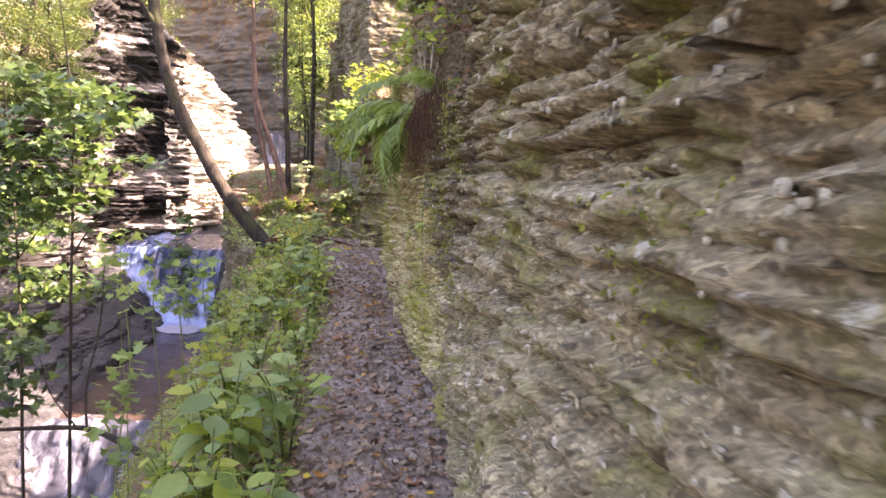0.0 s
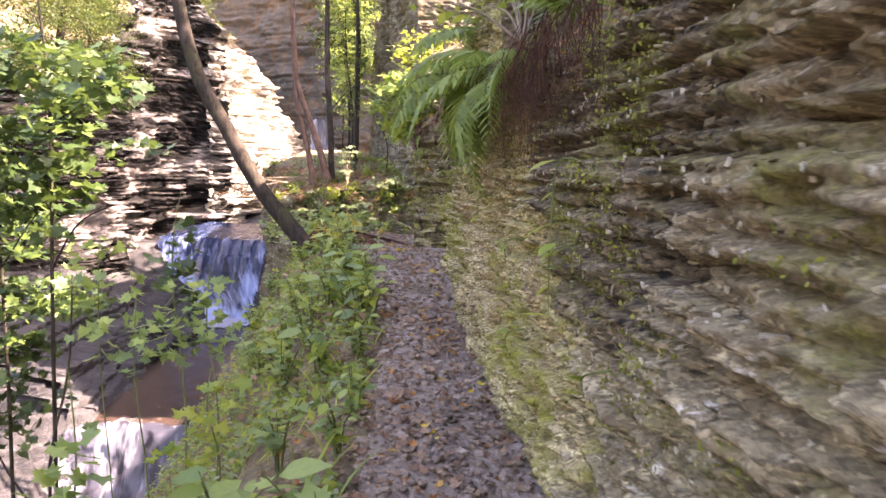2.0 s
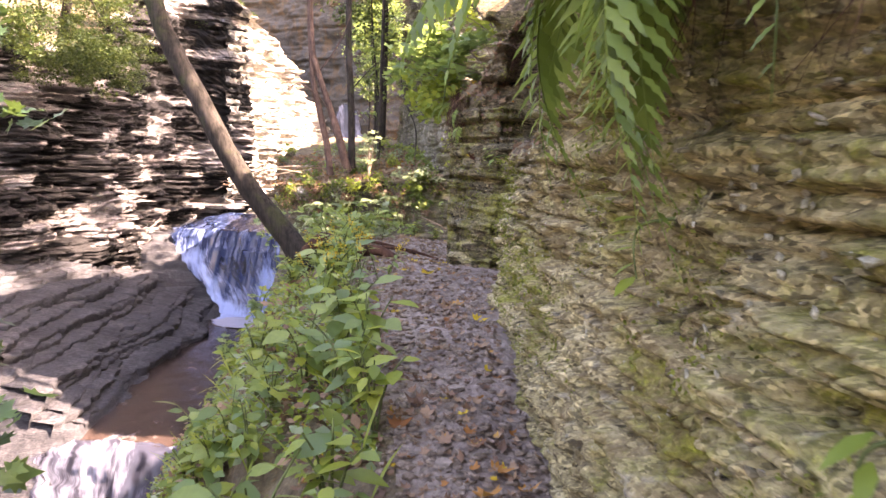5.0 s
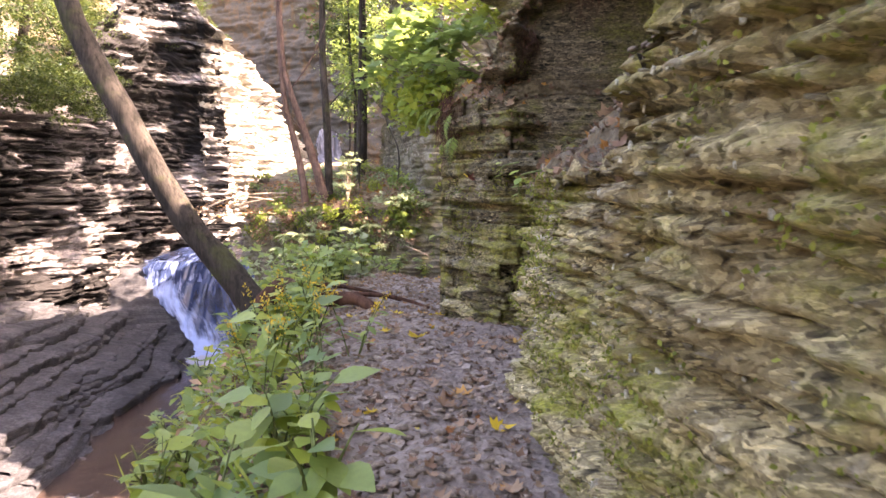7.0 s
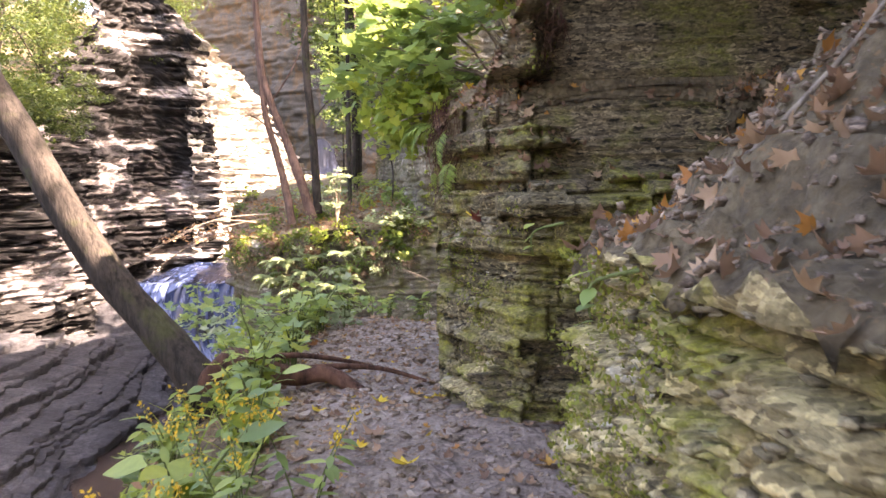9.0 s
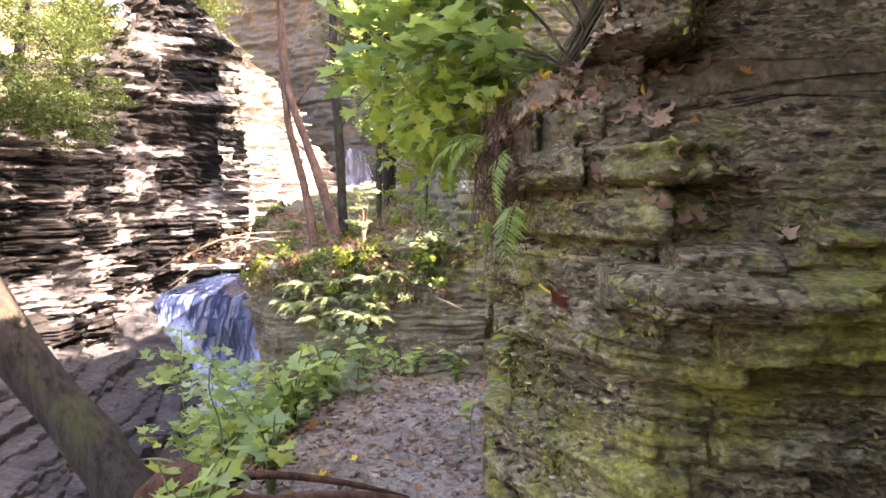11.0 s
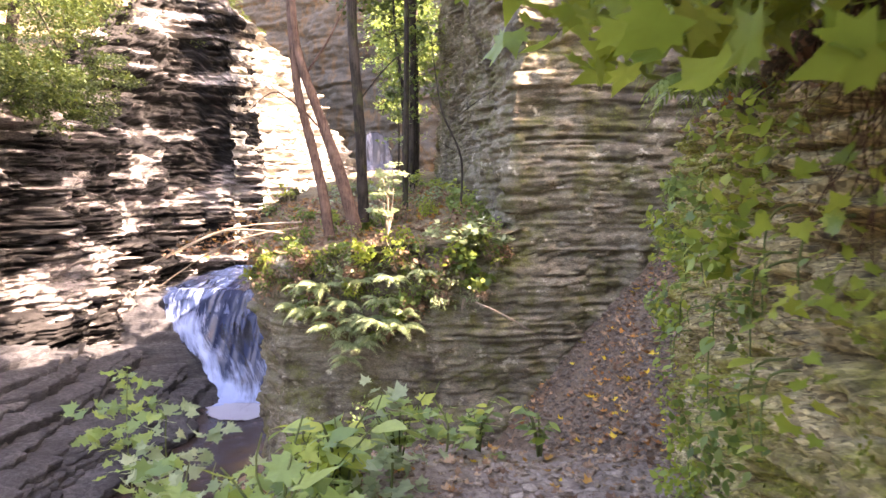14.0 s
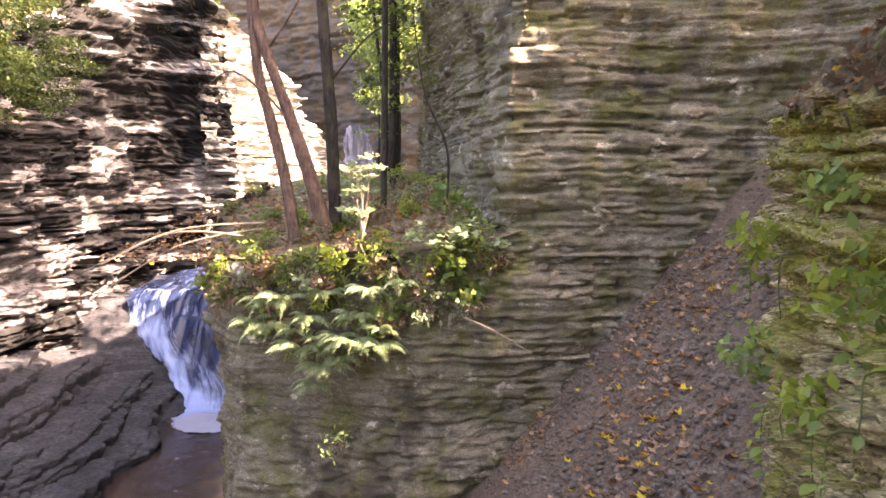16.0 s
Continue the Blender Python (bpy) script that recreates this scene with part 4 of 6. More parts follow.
def tree(name, trunk_line, radii, bark, limbs, clumps, per, leaf_size, label, seed, template=SMALL, mat=None, flat=0.5, n=24, sides=12, leaf_mats=None):
    """A tree: tapered trunk, limbs and a crown of many leaves."""
    ob = thing(name, trunk_line[0], label, "tree", "trees")
    base = np.array(trunk_line[0], float)
    p = spline(np.array(trunk_line) - base, n)
    r = np.interp(np.linspace(0, 1, n), np.linspace(0, 1, len(radii)), radii)
    part("trunk", array_mesh("trunk", *tube(p, list(r), sides, 0.16, seed), bark, True), ob)
    for line, rad in limbs:
        q = spline(np.array(line) - base, 10)
        part("limb", array_mesh("limb", *tube(q, list(np.linspace(rad, rad * 0.25, 10)), 6, 0.2, seed), bark, True), ob)
    if clumps:
        C = np.array(clumps, float)
        C[:, :3] -= base
        foliage("crown", C, per, leaf_size, template, mat or LEAF_TREE, "", "", seed, flat, parent=ob)
    return ob


def cloud(centre, radii, count, size, seed):
    rng = np.random.RandomState(seed)
    d = rng.normal(0, 1, (count, 3))
    d /= np.linalg.norm(d, axis=1)[:, None]
    p = np.array(centre) + d * np.array(radii) * rng.uniform(0.35, 1.0, (count, 1))
    return [(*q, size * rng.uniform(0.6, 1.3)) for q in p]


# ---- trees ----
tree("leaning_tree", [(-2.9, 14.4, -0.45), (-3.12, 14.45, 0.1), (-3.39, 14.5, 0.44), (-3.76, 14.5, 0.88), (-4.12, 14.5, 1.45), (-4.42, 14.5, 2.0), (-4.98, 14.5, 3.08), (-5.3, 14.5, 4.7), (-5.5, 14.6, 7.0), (-5.4, 15.0, 12)],
     [0.2, 0.16, 0.145, 0.135, 0.13, 0.125, 0.115, 0.1, 0.08, 0.03], BARK,
     [([(-5.2, 14.5, 4.2), (-6.0, 14.0, 5.4), (-7.4, 14.2, 6.6)], 0.05), ([(-5.45, 14.6, 6.6), (-4.4, 15.0, 8.4), (-3.2, 15.5, 9.2)], 0.04), ([(-5.4, 14.9, 9.0), (-6.5, 15.6, 10.6), (-7.6, 16.2, 11)], 0.03)],
     cloud((-5.4, 15.0, 10.2), (3.0, 3.0, 2.2), 34, 0.9, 1), 90, 0.13, "leaning grey-barked tree trunk at the bank's edge", 101)
tree("spur_tree", [(-5.5, 26.2, 0.75), (-5.62, 26.2, 1.6), (-5.85, 26.2, 2.6), (-6.05, 26.2, 3.5), (-6.2, 26.3, 5.5), (-6.3, 26.6, 9)], [0.105, 0.09, 0.08, 0.075, 0.06, 0.03], BARK_RED,
     [([(-5.95, 26.2, 3.0), (-6.4, 26.0, 3.3), (-6.9, 25.9, 2.9)], 0.02)], cloud((-6.2, 26.6, 9.0), (1.8, 1.8, 1.8), 16, 0.8, 2), 60, 0.14, "reddish slim tree on the rock spur", 102)
tree("spur_tree", [(-5.0, 26.2, 0.85), (-5.3, 26.2, 1.9), (-5.62, 26.2, 2.85), (-5.95, 26.2, 3.8), (-6.1, 26.2, 4.8), (-6.2, 26.0, 9)], [0.125, 0.11, 0.09, 0.08, 0.07, 0.03], BARK_RED,
     [([(-5.5, 26.2, 2.5), (-5.9, 26.0, 3.0), (-6.3, 25.9, 3.3)], 0.025), ([(-5.9, 26.2, 3.6), (-5.3, 26.1, 4.4), (-4.9, 26.1, 5.4)], 0.025)], cloud((-6.0, 26.0, 9.3), (1.8, 1.8, 1.8), 16, 0.8, 3), 60, 0.14,
     "reddish leaning tree with sunlit bark on the spur", 103)
tree("spur_tree", [(-5.03, 26.9, 0.95), (-5.06, 26.9, 2.2), (-5.12, 26.9, 3.4), (-5.2, 26.9, 5.0), (-5.2, 27, 9.5)], [0.11, 0.1, 0.095, 0.09, 0.04], BARK, [([(-5.1, 26.9, 3.2), (-4.4, 26.7, 3.9), (-3.9, 26.6, 4.1)], 0.02)],
     cloud((-5.2, 27, 9.5), (2, 2, 2), 18, 0.8, 4), 60, 0.14, "upright grey tree on the rock spur", 104)
# Beyond y 29 the high crowns are enlarged out of view to dapple the gorge cliff.
for k, (x, y, r, h, top) in enumerate([(-4.5, 28.3, 0.06, 18, -4.5), (-3.3, 27.4, 0.025, 3.4, -3.8), (-5.2, 33, 0.10, 18, -5.6), (-5.9, 37.5, 0.11, 19, -6.4), (-6.4, 40.5, 0.1, 19, -6.9), (-7.0, 44, 0.12, 18, -7.4), (-7.7, 48, 0.13, 17, -8.2)]):
    z0 = float(spur_z(np.array(x), np.array(y)))
    cl = cloud(((x + top) / 2, y, z0 + h * (0.68 if y > 29 else 0.72)), (2.6 if y > 29 else 1.6, 2.8 if y > 29 else 1.6, h * 0.3), 120 if y > 29 else 16, 0.9, 200 + k) if h > 5 else []
    if y > 32:
        cl = cl + cloud((x - 0.4, y, z0 + h * 0.34), (1.3, 1.5, h * 0.24), 18, 0.75, 300 + k)
    tree("woodland_tree", [(x, y, z0 - 0.4), (x + 0.08, y, z0 + h * 0.3), ((x + top) / 2 - 0.06, y, z0 + h * 0.6), (top, y, z0 + h)], [r, r * 0.85, r * 0.7, r * 0.25], BARK,
         [([(x, y, z0 + h * 0.55), (x + 0.7, y - 0.2, z0 + h * 0.68), (x + 1.3, y - 0.3, z0 + h * 0.72)], r * 0.35), ([(x, y, z0 + h * 0.35), (x - 0.6, y - 0.2, z0 + h * 0.45), (x - 1.0, y - 0.3, z0 + h * 0.47)], r * 0.3)], cl, 80, 0.15, "slender woodland tree with light green leaves", 105 + k, mat=(LEAF_TREE, LEAF_SHADE, LEAF_GORGE_SHADE)[k % 3])
for k, (x, y, h, top) in enumerate([(-5.4, 33, 7.5, -5.7), (-6.2, 37, 8.5, -6.5), (-7.0, 42, 9.5, -7.4), (-7.2, 46, 9.5, -7.6), (-7.9, 45, 9.0, -8.4)]):
    z0 = float(spur_z(np.array(x), np.array(y)))
    tree("woodland_sapling", [(x, y, z0 - 0.3), (x + 0.05, y, z0 + h * 0.3), ((x + top) / 2 - 0.05, y, z0 + h * 0.6), (top, y, z0 + h)], [0.045, 0.04, 0.03, 0.012], BARK,
         [([(x, y, z0 + h * 0.4), (x + 0.5, y - 0.2, z0 + h * 0.5), (x + 0.9, y - 0.3, z0 + h * 0.52)], 0.015)], cloud((x, y, z0 + h * 0.58), (1.2, 1.2, h * 0.42), 26, 0.6, 250 + k), 44, 0.15, "thin young tree with airy green leaves", 260 + k, mat=(LEAF_TREE, LEAF, LEAF_GORGE_SHADE)[k % 3], flat=0.3)
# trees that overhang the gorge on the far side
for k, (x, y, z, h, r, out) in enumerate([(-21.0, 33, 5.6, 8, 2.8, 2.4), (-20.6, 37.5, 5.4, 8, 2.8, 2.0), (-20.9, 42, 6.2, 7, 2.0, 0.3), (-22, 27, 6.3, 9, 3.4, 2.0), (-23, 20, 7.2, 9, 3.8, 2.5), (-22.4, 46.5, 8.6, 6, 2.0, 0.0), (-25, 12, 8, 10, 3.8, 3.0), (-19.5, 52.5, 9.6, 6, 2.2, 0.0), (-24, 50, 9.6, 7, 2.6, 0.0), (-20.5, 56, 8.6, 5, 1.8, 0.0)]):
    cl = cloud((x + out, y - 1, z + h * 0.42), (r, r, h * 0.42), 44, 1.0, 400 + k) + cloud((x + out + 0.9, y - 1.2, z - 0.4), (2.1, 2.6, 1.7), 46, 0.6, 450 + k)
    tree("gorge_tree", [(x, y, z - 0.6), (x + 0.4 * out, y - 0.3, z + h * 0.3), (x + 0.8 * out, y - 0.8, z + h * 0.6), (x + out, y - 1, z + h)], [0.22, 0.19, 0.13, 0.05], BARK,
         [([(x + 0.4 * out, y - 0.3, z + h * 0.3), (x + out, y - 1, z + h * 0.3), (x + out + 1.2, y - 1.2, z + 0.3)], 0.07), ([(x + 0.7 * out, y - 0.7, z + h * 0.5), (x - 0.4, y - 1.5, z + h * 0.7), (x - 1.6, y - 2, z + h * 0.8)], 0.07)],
         cl, 150, 0.13, "leafy tree overhanging the far gorge cliff", 130 + k, mat=LEAF_GORGE_SHADE)
# trees on the slope above the path; the six tallest are unseen, added for shade
for k, (x, y, h) in enumerate([(1.4, 6.4, 9), (2.2, 9.5, 11), (1.6, 14.2, 10), (3.4, 3.0, 12), (3.6, 17.5, 12), (4.0, 12, 12), (2.8, -2.0, 12), (5.5, 7.5, 13), (7, 21.5, 10), (4.5, -7, 13), (6.5, 14.5, 13), (7, 1, 13), (5.2, 19.5, 12), (8.5, 26.8, 9), (0.5, 33, 9), (7.5, 17, 22), (8, 21, 23), (8.5, 24.2, 22), (7, 31, 20), (6, 37, 20), (7, 12.5, 22)]):
    z0 = 3.2 + 0.65 * (x - 1) if y < 25 else 10.6
    cl = cloud((x - 0.4, y, z0 + h * 0.66), (2.6, 2.8, h * 0.32), 38, 1.0, 500 + k)
    tree("slope_tree", [(x, y, z0 - 0.8), (x + 0.05, y + 0.1, z0 + h * 0.3), (x - 0.15, y, z0 + h * 0.65), (x - 0.3, y, z0 + h)], [0.17, 0.14, 0.1, 0.03], BARK,
         [([(x, y, z0 + h * 0.45), (x - 1.2, y - 0.5, z0 + h * 0.6), (x - 2.2, y - 0.8, z0 + h * 0.66)], 0.05), ([(x, y, z0 + h * 0.5), (x + 1.0, y + 0.9, z0 + h * 0.66), (x + 1.8, y + 1.4, z0 + h * 0.75)], 0.05)],
         cl, 120, 0.15, "shade-casting tree rooted on the slope above the rock wall", 150 + k)


# ---- shrubs ----
def shrub(at, clumps, per, leaf_size, label, seed, template=MAPLE, mat=None, twigs=True, flat=0.4, tilt=0.35):
    ob = thing("shrub", at, label, "shrub", "shrubs")
    C = np.array(clumps, float)
    foliage("foliage", C, per, leaf_size, template, mat or LEAF, "", "", seed, flat, tilt=tilt, parent=ob)
    if twigs:
        rng = random.Random(seed)
        for c in C[:10]:
            part("branch", stem_mesh([(0, 0, -0.1), (c[0] * 0.4 + rng.uniform(-.1, .1), c[1] * 0.4, max(c[2] * 0.6, 0.1)), (c[0], c[1], c[2])], 0.012, TWIG, 5, 8), ob)
    return ob


# maple shrub overhanging the rock corner
shrub((-0.7, 14.6, 2.3), cloud((-0.7, 0.0, 0.3), (0.6, 0.8, 0.5), 34, 0.3, 601), 22, 0.12, "maple shrub overhanging the mossy rock corner", 601, MAPLE, LEAF)
shrub((-0.5, 15.6, 2.6), cloud((-0.6, 0.3, 0.7), (0.7, 1.0, 0.7), 24, 0.4, 602), 20, 0.12, "yellow-green maple shrub on the wall top", 602, MAPLE, LEAF_YOUNG)
shrub((0.2, 8.6, 2.6), cloud((-0.2, 0.0, 0.6), (0.5, 0.9, 0.5), 10, 0.3, 603), 16, 0.10, "leafy shrub on the ledge above the path", 603, MAPLE, LEAF_YOUNG)
shrub((0.0, 7.2, 2.4), cloud((-0.25, 0.3, 0.5), (0.45, 0.8, 0.5), 12, 0.28, 604), 16, 0.09, "yellow-green shrub among ferns on the ledge", 604, OVATE, LEAF_YOUNG)
shrub((-1.0, 14.5, 2.05), cloud((-0.45, -0.1, 0.1), (0.42, 0.5, 0.26), 32, 0.2, 605), 16, 0.075, "sunlit maple sprays reaching out over the path", 605, MAPLE, LEAF_YOUNG, flat=0.5, tilt=0.7)
shrub((-1.0, 14.3, 2.05), cloud((-0.4, -0.1, 0.08), (0.42, 0.4, 0.3), 24, 0.2, 606), 14, 0.08, "green maple sprays beside the mossy rock corner", 606, MAPLE, LEAF_YOUNG, flat=0.5, tilt=0.7)
for k, (x, y, z, mat) in enumerate([(-1.22, 14.2, 1.95, LEAF_YOUNG), (-1.15, 14.7, 2.1, LEAF), (-1.12, 15.1, 1.8, LEAF_YOUNG), (-1.18, 14.45, 1.5, LEAF_YOUNG), (-1.08, 15.7, 2.0, LEAF_YOUNG), (-1.05, 16.3, 1.7, LEAF)]):
    shrub((x, y, z), cloud((-0.08, 0.0, -0.02), (0.06, 0.24, 0.2), 6, 0.10, 1300 + k), 9, 0.04, "yellow-green leafy sprays hanging on the mossy wall", 1300 + k, (OVATE, MAPLE)[k % 2], mat, twigs=False, flat=0.9, tilt=0.6)
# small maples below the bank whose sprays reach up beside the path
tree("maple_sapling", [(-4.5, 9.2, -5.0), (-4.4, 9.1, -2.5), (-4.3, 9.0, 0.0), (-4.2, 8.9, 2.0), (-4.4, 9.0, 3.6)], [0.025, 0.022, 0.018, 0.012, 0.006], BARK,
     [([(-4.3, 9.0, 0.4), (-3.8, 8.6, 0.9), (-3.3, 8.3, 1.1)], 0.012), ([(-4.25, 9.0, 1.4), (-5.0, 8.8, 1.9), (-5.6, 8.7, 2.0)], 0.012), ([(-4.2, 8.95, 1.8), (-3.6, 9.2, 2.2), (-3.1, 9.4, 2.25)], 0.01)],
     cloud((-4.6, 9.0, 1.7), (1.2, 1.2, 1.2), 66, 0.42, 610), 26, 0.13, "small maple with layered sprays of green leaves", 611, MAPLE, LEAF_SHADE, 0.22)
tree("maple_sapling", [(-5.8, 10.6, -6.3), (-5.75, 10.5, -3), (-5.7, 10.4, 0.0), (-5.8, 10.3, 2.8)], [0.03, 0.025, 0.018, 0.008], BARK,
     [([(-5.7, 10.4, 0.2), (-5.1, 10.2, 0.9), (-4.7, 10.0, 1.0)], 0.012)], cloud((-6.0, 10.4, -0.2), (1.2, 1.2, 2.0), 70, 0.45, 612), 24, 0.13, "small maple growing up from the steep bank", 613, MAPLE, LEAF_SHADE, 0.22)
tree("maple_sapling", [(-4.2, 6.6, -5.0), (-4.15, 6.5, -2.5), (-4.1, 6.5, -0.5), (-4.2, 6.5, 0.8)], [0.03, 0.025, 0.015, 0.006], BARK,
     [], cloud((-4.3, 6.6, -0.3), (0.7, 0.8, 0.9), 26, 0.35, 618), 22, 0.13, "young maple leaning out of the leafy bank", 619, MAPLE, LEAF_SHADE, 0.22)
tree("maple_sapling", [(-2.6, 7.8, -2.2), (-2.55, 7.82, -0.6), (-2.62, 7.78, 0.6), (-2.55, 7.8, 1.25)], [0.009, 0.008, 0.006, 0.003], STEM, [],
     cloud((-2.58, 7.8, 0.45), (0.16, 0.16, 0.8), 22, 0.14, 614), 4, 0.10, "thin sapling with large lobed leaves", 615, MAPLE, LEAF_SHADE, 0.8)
tree("maple_sapling", [(-2.3, 5.6, -2.2), (-2.35, 5.62, -0.9), (-2.25, 5.65, -0.1), (-2.3, 5.7, 0.45)], [0.008, 0.007, 0.005, 0.003], STEM, [],
     cloud((-2.3, 5.65, -0.3), (0.25, 0.25, 0.55), 16, 0.18, 616), 4, 0.11, "thin sapling with drooping lobed leaves", 617, MAPLE, LEAF, 0.8)

for k, (x, y, h, n, mat) in enumerate([(-2.15, 7.3, 0.75, 16, LEAF), (-2.5, 6.9, 0.6, 16, LEAF), (-1.9, 6.6, 0.2, 12, LEAF_YOUNG), (-3.1, 7.6, 0.9, 18, LEAF), (-3.0, 15.2, 0.75, 14, LEAF), (-2.75, 15.9, 0.75, 16, LEAF), (-3.2, 16.2, 0.5, 18, LEAF), (-2.5, 16.9, 0.62, 14, LEAF_PALE), (-3.0, 17.2, 0.35, 18, LEAF), (-2.3, 17.6, 0.5, 12, LEAF), (-3.4, 15.6, 0.3, 16, LEAF_YOUNG), (-4.0, 17.5, 0.35, 16, LEAF_PALE), (-4.5, 17.9, 0.45, 18, LEAF), (-3.6, 17.3, 0.05, 14, LEAF_PALE)]):
    zb = float(bank_z(x, y))
    tree("maple_sapling", [(x, y, zb - 0.2), (x + 0.05, y, zb + (h - zb) * 0.4), (x - 0.04, y + 0.03, zb + (h - zb) * 0.75), (x, y, h)], [0.008, 0.007, 0.005, 0.003], STEM, [],
         cloud((x, y, h - 0.35), (0.36, 0.36, 0.4), n, 0.16, 680 + k), 5, 0.095, "slender young maple growing from the leafy bank", 690 + k, MAPLE, mat, 0.4, 10, 6)

# shrubs and ferns of the spur
shrub((-2.8, 25.3, 0.75), cloud((0, -0.1, 0.15), (0.75, 0.4, 0.25), 12, 0.28, 620), 22, 0.11, "pale green bush on the spur's edge", 620, MAPLE, LEAF_PALE, flat=0.3)
shrub((-4.3, 25.6, 0.9), cloud((0, 0, 0.7), (0.35, 0.3, 0.7), 10, 0.22, 621), 14, 0.11, "pale leggy plant on the spur's brow", 621, MAPLE, LEAF_PALE, flat=0.25)
spur_rng = random.Random(31)
for k in range(130):
    x = spur_rng.uniform(-7.0, -2.3)
    brow = float(np.interp(x, [-7, -6.4, -5, -3.4, -1.9], [26.6, 25.75, 25.5, 25.2, 25.3]))
    front = k < 90
    low = abs(spur_rng.gauss(0, 0.62)) * (1.6 if -5.8 < x < -3.7 else 0.9) if front else 0.0
    y = brow - 0.08 - 0.06 * low if front else brow + spur_rng.uniform(0.1, 2.6)
    mat = spur_rng.choice([LEAF_TREE, LEAF_TREE, LEAF, DRY, LEAF_TREE, DRY, LEAF_YOUNG, LEAF_PALE] if front else [LEAF_TREE, LEAF, DRY, LEAF_TREE, LEAF_YOUNG])
    w = spur_rng.uniform(0.10, 0.36)
    shrub((x, y, float(spur_z(np.array(x), np.array(max(y, brow)))) - low), cloud((0, -0.06, 0.08 if front else 0.16), (w, 0.18, 0.8 * w), spur_rng.randint(3, 8), 0.16, 830 + k), spur_rng.randint(8, 24), spur_rng.uniform(0.04, 0.11), "low leafy growth over the spur's rocky brow", 830 + k,
          spur_rng.choice([OVATE, SLIM, MAPLE, SLIM]), mat, flat=0.8, tilt=0.7)
for k, (x, y, z, s) in enumerate([(-4.75, 25.25, 0.05, 0.5), (-5.4, 25.3, -0.05, 0.55), (-4.3, 25.1, -0.25, 0.5), (-5.0, 25.2, -0.3, 0.5), (-4.55, 25.1, -0.55, 0.45), (-5.7, 25.4, -0.1, 0.5), (-4.1, 25.0, 0.15, 0.45), (-3.9, 25.0, -0.4, 0.4), (-4.8, 25.15, -0.6, 0.4), (-5.2, 25.2, -0.5, 0.42), (-4.5, 25.1, -0.85, 0.5), (-3.6, 25.0, 0.25, 0.4), (-5.6, 25.3, -0.45, 0.6), (-5.1, 25.15, -0.75, 0.65), (-4.75, 25.1, -1.0, 0.6), (-4.35, 25.0, -0.6, 0.6), (-4.0, 25.0, -0.65, 0.55), (-5.9, 25.4, -0.4, 0.6), (-4.9, 25.1, -1.25, 0.45)]):
    fern((x, y, z), s, 9, 640 + k, "sunlit pale fern hanging on the spur face", -math.pi, 3.4, 0.55, FRONDS_PALE)

for k in range(26):
    y = spur_rng.uniform(26.4, 36)
    a, b = spur_edges(y)
    x = spur_rng.uniform(float(a) + 0.2, float(b) - 0.3)
    shrub((x, y, float(spur_z(np.array(x), np.array(y)))), cloud((0, 0, 0.3), (0.4, 0.4, 0.28), 6, 0.22, 1130 + k), 16, 0.1, "small leafy undergrowth on the spur top", 1130 + k, OVATE, spur_rng.choice([LEAF_TREE, LEAF_PALE, LEAF_YOUNG]), flat=0.4)

# ferns of the rock wall
for k, (x, y, z, s, n, head, sp, drop) in enumerate([(-0.02, 6.2, 2.1, 0.5, 7, 1.6, 3.0, 0.7), (-0.1, 7.0, 2.12, 0.95, 9, 1.7, 4.4, 0.7), (-0.2, 7.5, 2.2, 0.9, 8, 1.6, 4.0, 0.8), (0.15, 5.5, 2.15, 0.6, 6, 1.8, 3.0, 0.4), (-0.22, 6.9, 2.02, 0.8, 7, 1.6, 2.6, 1.2), (-0.32, 7.6, 2.1, 0.85, 7, 1.7, 2.6, 1.15),
        (-0.3, 8.3, 2.6, 0.7, 7, 1.6, 3.0, 0.9), (-1.11, 13.42, 1.94, 0.33, 1, 2.3, 0.0, 1.3), (-1.08, 13.38, 1.76, 0.30, 1, 3.0, 0.0, 1.6), (-1.19, 13.44, 1.70, 0.16, 1, 2.8, 0.0, 1.6), (-1.2, 13.7, 2.0, 0.34, 4, 1.9, 1.6, 1.0), (-1.1, 14.9, 2.2, 0.5, 8, 1.7, 3.2, 0.6), (-1.0, 15.6, 2.2, 0.55, 8, 1.5, 3.0, 0.6), (-0.9, 16.4, 2.1, 0.5, 8, 1.6, 3.0, 0.7), (-1.1, 14.2, 2.3, 0.4, 7, 1.6, 3.6, 0.5)]):
    fern((x, y, z), s, n, 650 + k, "green fern hanging from the mossy wall top", head, sp, drop)

for k in range(22):
    y, z = spur_rng.uniform(14.8, 19.1), spur_rng.uniform(0.1, 2.0)
    w = spur_rng.uniform(0.08, 0.2)
    shrub((float(wall_x(y)) - 0.04, y, z), cloud((-0.06, 0, 0), (0.08, w, w), 5, 0.1, 1230 + k), spur_rng.randint(10, 20), spur_rng.uniform(0.03, 0.06), "leafy tuft growing from the mossy wall", 1230 + k, OVATE, spur_rng.choice([LEAF_YOUNG, LEAF_YOUNG, LEAF, LEAF_TREE]), twigs=False, flat=1.0, tilt=0.8)

